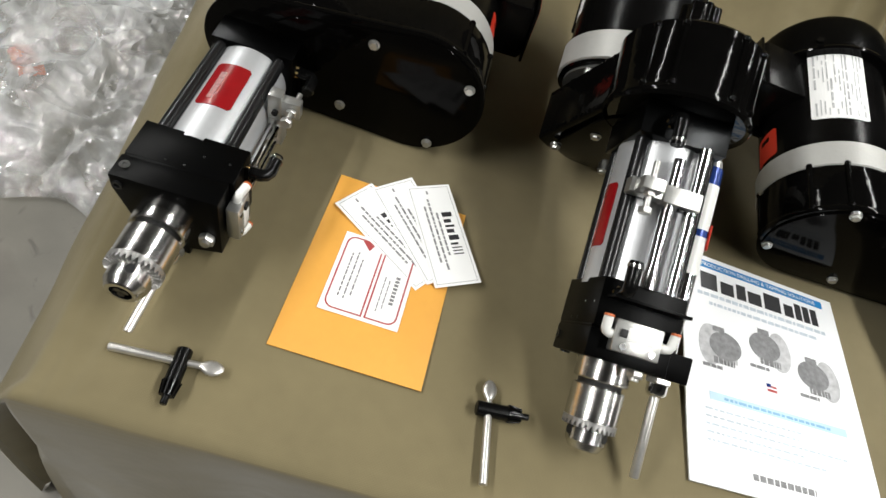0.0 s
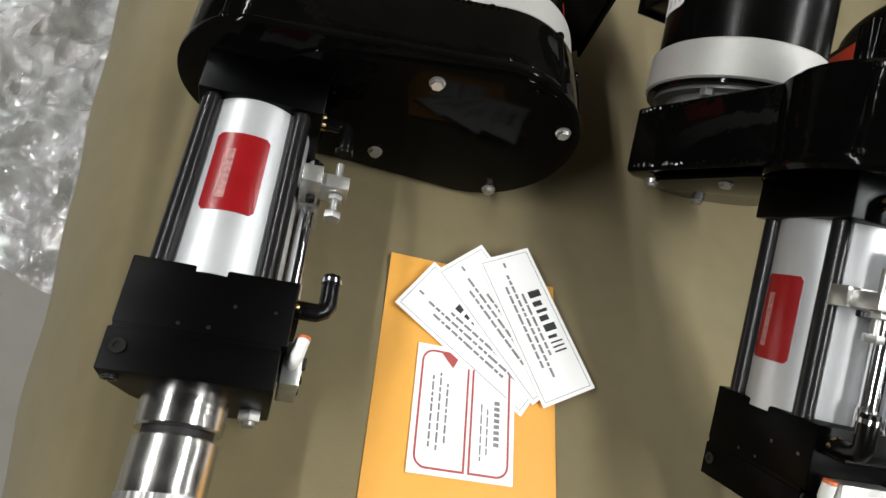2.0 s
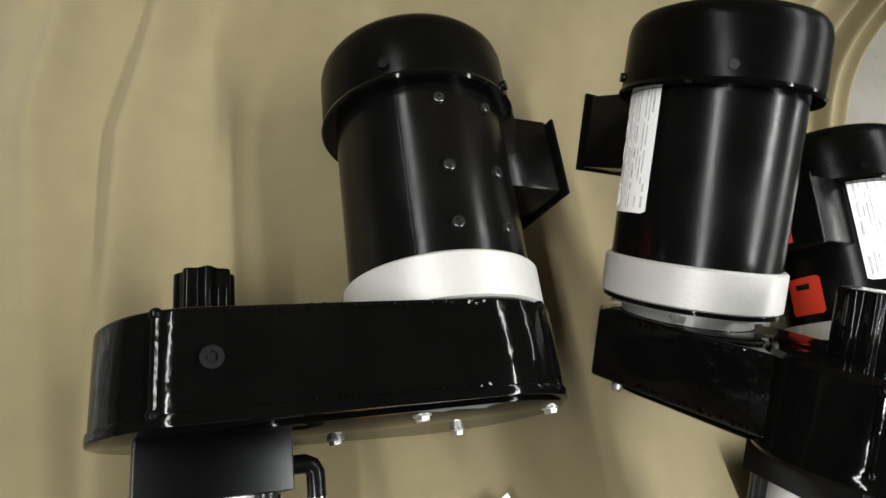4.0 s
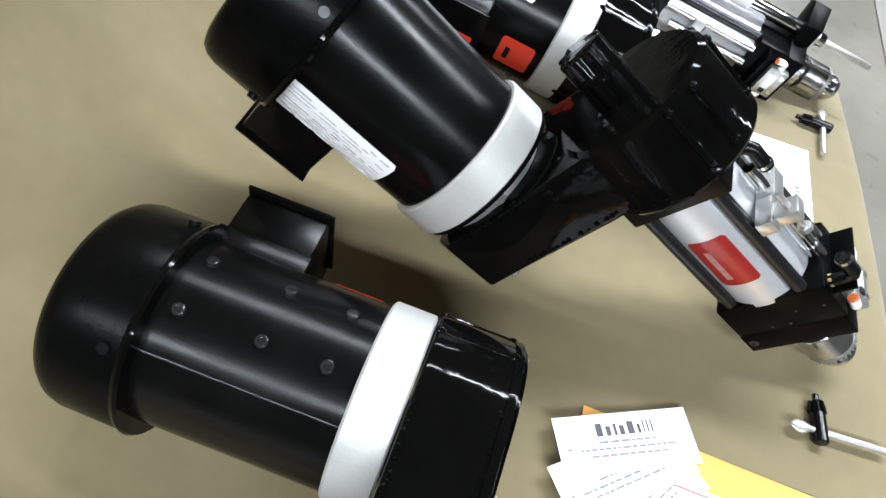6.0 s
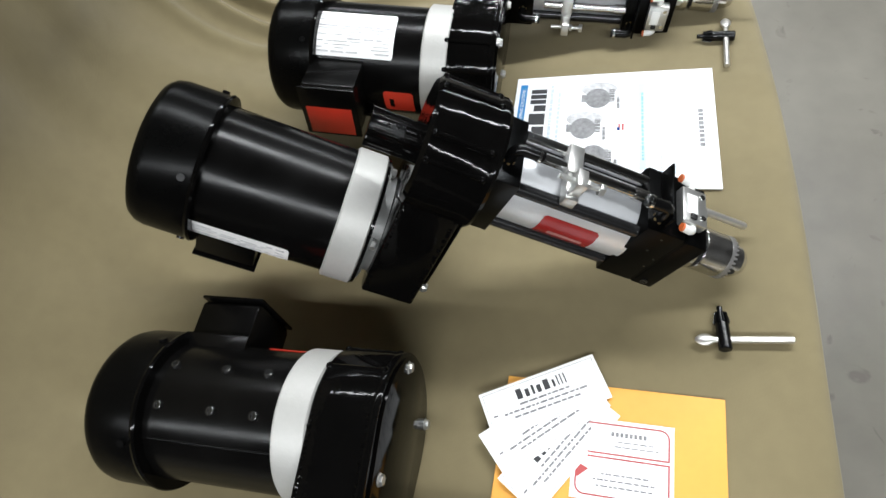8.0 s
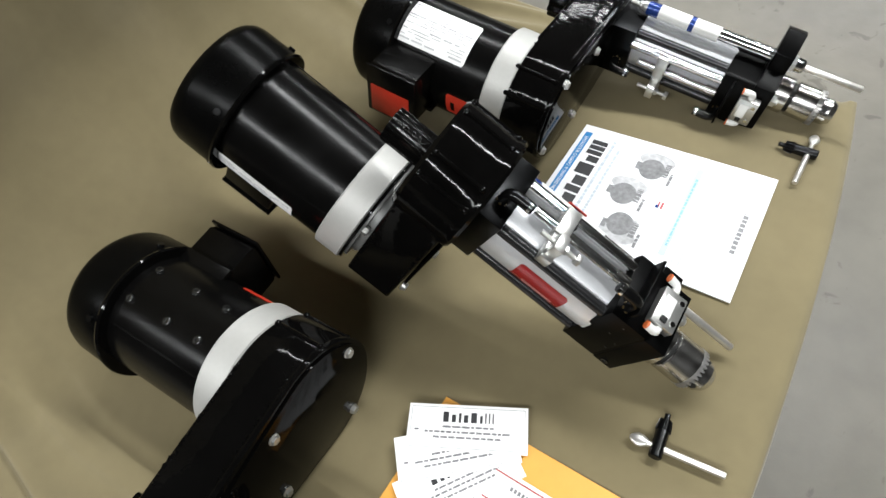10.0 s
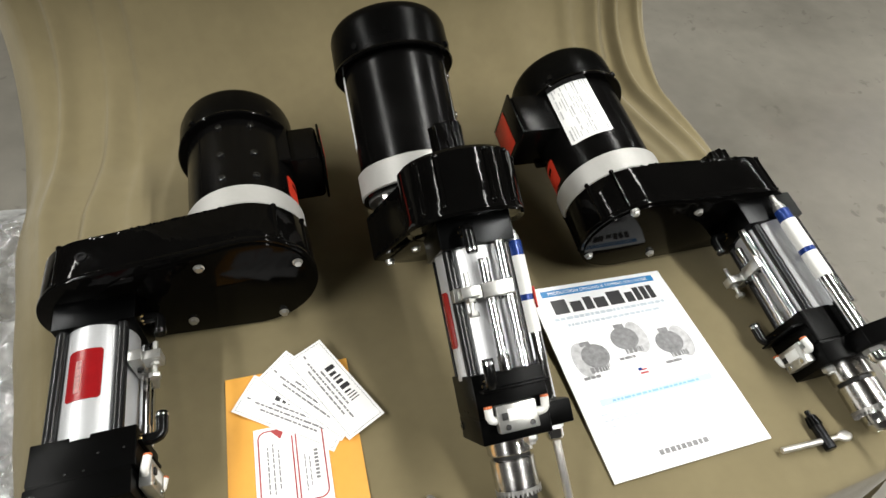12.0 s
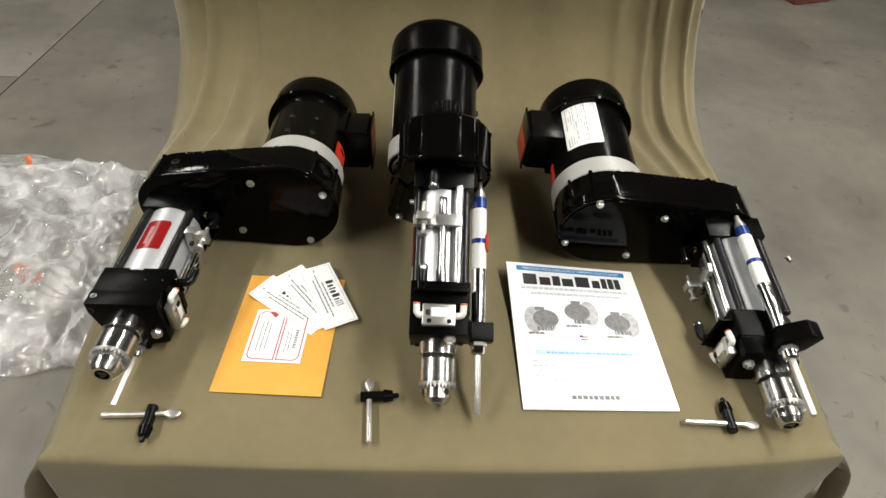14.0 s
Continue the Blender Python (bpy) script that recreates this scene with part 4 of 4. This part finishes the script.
def envelope():
    w, h, t = 0.152, 0.229, 0.005
    bm = bmesh.new()
    n = 16

    def puff(i, j):
        a, b = i / n, j / n
        return 0.0012 + t * (math.sin(math.pi * a) ** 0.4) * (math.sin(math.pi * min(1, b * 1.04)) ** 0.35 if 0 < b < 0.96 else 0.0)
    g = [[bm.verts.new((w * i / n, h * j / n, puff(i, j))) for i in range(n + 1)] for j in range(n + 1)]
    low = [[bm.verts.new((w * i / n, h * j / n, 0)) for i in range(n + 1)] for j in range(n + 1)]
    for j in range(n):
        for i in range(n):
            bm.faces.new((g[j][i], g[j][i + 1], g[j + 1][i + 1], g[j + 1][i]))
            bm.faces.new((low[j][i], low[j + 1][i], low[j + 1][i + 1], low[j][i + 1]))
    for i in range(n):
        bm.faces.new((g[0][i], low[0][i], low[0][i + 1], g[0][i + 1]))
        bm.faces.new((g[n][i], g[n][i + 1], low[n][i + 1], low[n][i]))
        bm.faces.new((g[i][0], g[i + 1][0], low[i + 1][0], low[i][0]))
        bm.faces.new((g[i][n], low[i][n], low[i + 1][n], g[i + 1][n]))
    ob = part("envelope", bm, KRAFT)
    ob.matrix_world = pose(-0.2245, 0.0725, 0.0008, -1.0, 0, -1.5)
    tagged(ob, "padded yellow kraft envelope lying on the cloth", "envelope")
    z = t + 0.0013
    lx0, lx1, ly0, ly1 = 0.031, 0.114, 0.050, 0.150
    label = part("address_label", box(lx0, lx1, ly0, ly1, z, z + 0.0003), PAPER, ob, "white label with a red rounded border")
    zz = z + 0.0004

    def ring(x0, x1, y0, y1, r, wd, corners):
        pts = []
        for (cx, cy, a0), on_ in zip(((x1 - r, y1 - r, 0), (x0 + r, y1 - r, 90), (x0 + r, y0 + r, 180), (x1 - r, y0 + r, 270)), corners):
            for k in range(7):
                a = radians(a0 + 15 * k)
                rr = r if on_ else 0
                bx = cx if on_ else (x1 if a0 in (0, 270) else x0)
                by = cy if on_ else (y1 if a0 in (0, 90) else y0)
                pts.append((bx, by, rr, a))
                if not on_:
                    break
        bm2 = bmesh.new()
        outer, inner = [], []
        for bx, by, rr, a in pts:
            if rr:
                outer.append((bx + rr * math.cos(a), by + rr * math.sin(a)))
                inner.append((bx + (rr - wd) * math.cos(a), by + (rr - wd) * math.sin(a)))
            else:
                outer.append((bx, by))
                inner.append((bx + (wd if bx == x0 else -wd), by + (wd if by == y0 else -wd)))
        vo = [bm2.verts.new((a, b, zz + 0.00015)) for a, b in outer]
        vi = [bm2.verts.new((a, b, zz + 0.00015)) for a, b in inner]
        for k in range(len(vo)):
            j = (k + 1) % len(vo)
            bm2.faces.new((vo[k], vo[j], vi[j], vi[k]))
        return bm2
    part("red_border", ring(lx0 + 0.004, lx0 + 0.044, ly0 + 0.004, ly1 - 0.004, 0.010, 0.0017, (0, 1, 1, 0)), REDINK, label)
    part("red_border", ring(lx0 + 0.0465, lx1 - 0.004, ly0 + 0.004, ly1 - 0.004, 0.010, 0.0017, (1, 0, 0, 1)), REDINK, label)
    arrow = bmesh.new()
    vs = [arrow.verts.new((x, y, zz + 0.0003)) for x, y in ((lx0 + 0.020, ly1 - 0.006), (lx0 + 0.036, ly1 - 0.004), (lx0 + 0.030, ly1 - 0.017))]
    arrow.faces.new(vs)
    part("red_arrow", arrow, REDINK, label)
    rnd = random.Random(3)
    bars = []
    for x, y0, y1, wd in ((lx0 + 0.014, 0.02, 0.075, 0.0016), (lx0 + 0.020, 0.018, 0.078, 0.0016), (lx0 + 0.026, 0.024, 0.07, 0.0016), (lx0 + 0.055, 0.015, 0.06, 0.0012), (lx0 + 0.060, 0.02, 0.055, 0.0012)):
        y = ly0 + y0
        while y < ly0 + y1:
            s = rnd.uniform(0.003, 0.008)
            bars.append(flat(x, x + wd, y, min(y + s, ly0 + y1), zz))
            y += s + 0.0014
    tagged(part("print_line", join(*bars), MIDGREY, label), kind="stuff")
    for i in range(8):
        part("wordmark_block", flat(lx0 + 0.066, lx0 + 0.0705, ly0 + 0.027 + 0.0046 * i, ly0 + 0.0300 + 0.0046 * i, zz), MIDGREY, label)


def cards():
    first = None
    for corner, angle, z, k in (((-0.182, 0.2955), -35.5, 0.0056, 0), ((-0.140, 0.3215), -49.5, 0.0064, 1), ((-0.096, 0.3275), -63.5, 0.0072, 2)):
        w, h = 0.136, 0.053
        ob = part("card", box(0, w, -h, 0, 0, 0.0004), PAPER)
        ob.matrix_world = pose(corner[0], corner[1], z, 0.3, 0.3, angle)
        tagged(ob, "white printed card, fanned out on the envelope" if k < 2 else "white printed card on top of the fan, half off the envelope", "card", "fanned cards")
        rnd = random.Random(21 + k)
        e = 0.0032
        rim = [flat(e, w - e, -e - 0.0004, -e, 0.0005), flat(e, w - e, -h + e, -h + e + 0.0004, 0.0005), flat(e, e + 0.0004, -h + e, -e, 0.0005), flat(w - e - 0.0004, w - e, -h + e, -e, 0.0005)]
        part("border_line", join(*rim), MIDGREY, ob)
        for glyph in wordmark(0.040, -0.0205, 0.0125, 0.0005, [(a * 1.1, b) for a, b in MARK], 0.16):
            part("wordmark_block", glyph, INK, ob)
        bars = []
        for y, x0, x1 in ((-0.027, 0.040, 0.098), (-0.033, 0.020, 0.116), (-0.039, 0.030, 0.106)):
            bars += line_bars(x0, x1, y, 0.0023, 0.0005, rnd, 0.0014, 0.003, 0.010)
        tagged(part("print_line", join(*bars), MIDGREY, ob), kind="stuff")
        part("corner_mark", flat(0.008, 0.013, -0.031, -0.029, 0.0005), MIDGREY, ob)


brochure()
envelope()
cards()


# ---- chuck keys ----
def chuck_key(x, y, turn, mirror, roll=0.0, length=0.100, at=0.062):
    """A T-handled key: the bar along x from 0, the geared shaft across it."""
    root = empty("chuck_key", pose(x, y, 0.0075, 0, 0, turn))
    s = -1 if mirror else 1
    flatend = lathe_at(Vector((length - 0.020, 0, 0)), Vector((1, 0, 0)), [(0.0, 0.0031), (0.003, 0.0038), (0.007, 0.0042), (0.012, 0.0042), (0.016, 0.0038), (0.019, 0.0028), (0.020, 0.0014)])
    for v in flatend.verts:
        k = (v.co.x - (length - 0.020)) / 0.020
        v.co.z *= 1 - 0.55 * k
        v.co.y *= 1 + 0.75 * math.sin(math.pi * min(1.0, max(0.0, k)))
    part("handle_bar", join(rod((0, 0, 0), (at + 0.004, 0, 0), 0.0038, 18, 0.0008), rod((at, 0, 0), (length - 0.018, 0, 0), 0.0031, 16)), KEYSTEEL, root, "bright steel handle bar")
    part("thumb_end", flatend, KEYSTEEL, root)
    body = join(rod((at, -s * 0.012, 0), (at, s * 0.020, 0), 0.0072, 20, 0.001), rod((at, s * 0.031, 0), (at, s * 0.040, 0), 0.0032, 14, 0.0006))
    shaft = part("shaft", body, RUBBER, root, "black oxide shaft")
    outline = []
    for i in range(11):
        for o, r in ((-0.3, 0.0056), (-0.17, 0.0088), (0.17, 0.0088), (0.3, 0.0056)):
            a = 2 * math.pi * (i + o) / 11
            outline.append((r * math.cos(a), r * math.sin(a)))
    gear = prism(outline, 0.0195, 0.0320)
    for v in gear.verts:
        if v.co.y > 0.03:
            v.co.x *= 0.78
            v.co.z *= 0.78
        v.co = Vector((at + v.co.x, s * v.co.y, v.co.z))
    part("gear", gear, RUBBER, shaft, "black toothed gear")
    return root


tagged(chuck_key(-0.349, 0.028, 3.5, True), "T-handled chuck key with black gear lying before the flat drill", "chuck key", "chuck keys")
tagged(chuck_key(-0.001, -0.003, 94.5, True, at=0.070), "T-handled chuck key lying between the envelope and the tilted drill", "chuck key", "chuck keys")
tagged(chuck_key(0.418, 0.040, -2.0, False), "T-handled chuck key lying beside the brochure", "chuck key", "chuck keys")


# ---- crumpled bubble wrap on the floor ----
def bubble_wrap():
    bm = bmesh.new()
    n, k = 210, 190
    grid = []
    for j in range(k):
        row = []
        for i in range(n):
            u, v = i / (n - 1), j / (k - 1)
            x = -1.72 + 1.20 * u
            y = 0.375 + 0.74 * v + 0.10 * v * (1 - u)
            edge = min(u, 1.25 - u, v, 1 - v)
            wob = 0.05 * noise.noise(Vector((x * 4, y * 4, 2)))
            body = min(1.0, max(0.0, (edge + wob) * 6))
            p = Vector((x * 5, y * 5, 0))
            ridge = 1 - abs(noise.noise(p)) * 2.2
            ridge2 = 1 - abs(noise.noise(p * 2.6 + Vector((5, 1, 0)))) * 2.2
            ridge3 = 1 - abs(noise.noise(p * 6.5 + Vector((2, 7, 0)))) * 2.2
            fine = noise.noise(p * 13)
            h = body * (0.045 + 0.032 * ridge + 0.020 * ridge2 + 0.008 * ridge3 + 0.003 * fine)
            q = Vector((x * 11, y * 11, 4))
            row.append(bm.verts.new((x + 0.02 * noise.noise(q), y + wob + 0.02 * noise.noise(q + Vector((3, 3, 3))), FLOOR + 0.004 + max(0.0, h))))
        grid.append(row)
    for p, q in zip(grid, grid[1:]):
        for i in range(n - 1):
            bm.faces.new((p[i], p[i + 1], q[i + 1], q[i]))
    ob = part("bubble_wrap", bm, WRAP, smooth=24)
    tagged(ob, "crumpled clear plastic bubble wrap heaped on the floor", "bubble wrap")


def scrap(x, y, z, size, turn, label):
    """A small crumpled strip caught in the plastic."""
    bm = bmesh.new()
    g = []
    for j in range(12):
        row = []
        for i in range(8):
            u, v = i / 7 - 0.5, j / 11 - 0.5
            row.append(bm.verts.new((size * 0.45 * u, size * v, 0.35 * size * math.sin(3 * v + 2 * u) + 0.12 * size * noise.noise(Vector((u * 6, v * 6, x))))))
        g.append(row)
    for p, q in zip(g, g[1:]):
        for i in range(7):
            bm.faces.new((p[i], p[i + 1], q[i + 1], q[i]))
    ob = part("packing_strip", bm, ORANGECAP, smooth=60)
    ob.matrix_world = pose(x, y, z, 25, 10, turn)
    tagged(ob, label, "packing strip", "packing strips")


scrap(-1.08, 1.06, FLOOR + 0.060, 0.042, 20, "orange plastic strip sticking out of the bubble wrap")
scrap(-0.90, 0.655, FLOOR + 0.018, 0.07, 80, "orange plastic strip buried under the bubble wrap")
bubble_wrap()


# ---- far odds and ends on the floor ----
def far_box():
    root = empty("steel_box", pose(1.98, 2.86, FLOOR, 0, 0, 20))
    part("body", box(-0.12, 0.12, -0.08, 0.08, 0.0, 0.11, 0.006), RUST, root)
    part("lid", box(-0.125, 0.125, -0.085, 0.085, 0.108, 0.128, 0.006), RUST, root)
    tagged(root, "small red-brown painted box standing on the floor", "box")


def paper_scrap():
    bm = bmesh.new()
    g = [[bm.verts.new((0.004 * i, 0.006 * j, 0.003 + 0.003 * math.sin(i * 1.3 + j))) for i in range(4)] for j in range(4)]
    for p, q in zip(g, g[1:]):
        for i in range(3):
            bm.faces.new((p[i], p[i + 1], q[i + 1], q[i]))
    ob = part("paper_scrap", bm, PAPER)
    ob.matrix_world = pose(1.055, 0.81, FLOOR + 0.002, 0, 0, 15)
    tagged(ob, "tiny crumpled white paper scrap on the floor", "scrap")


far_box()
paper_scrap()
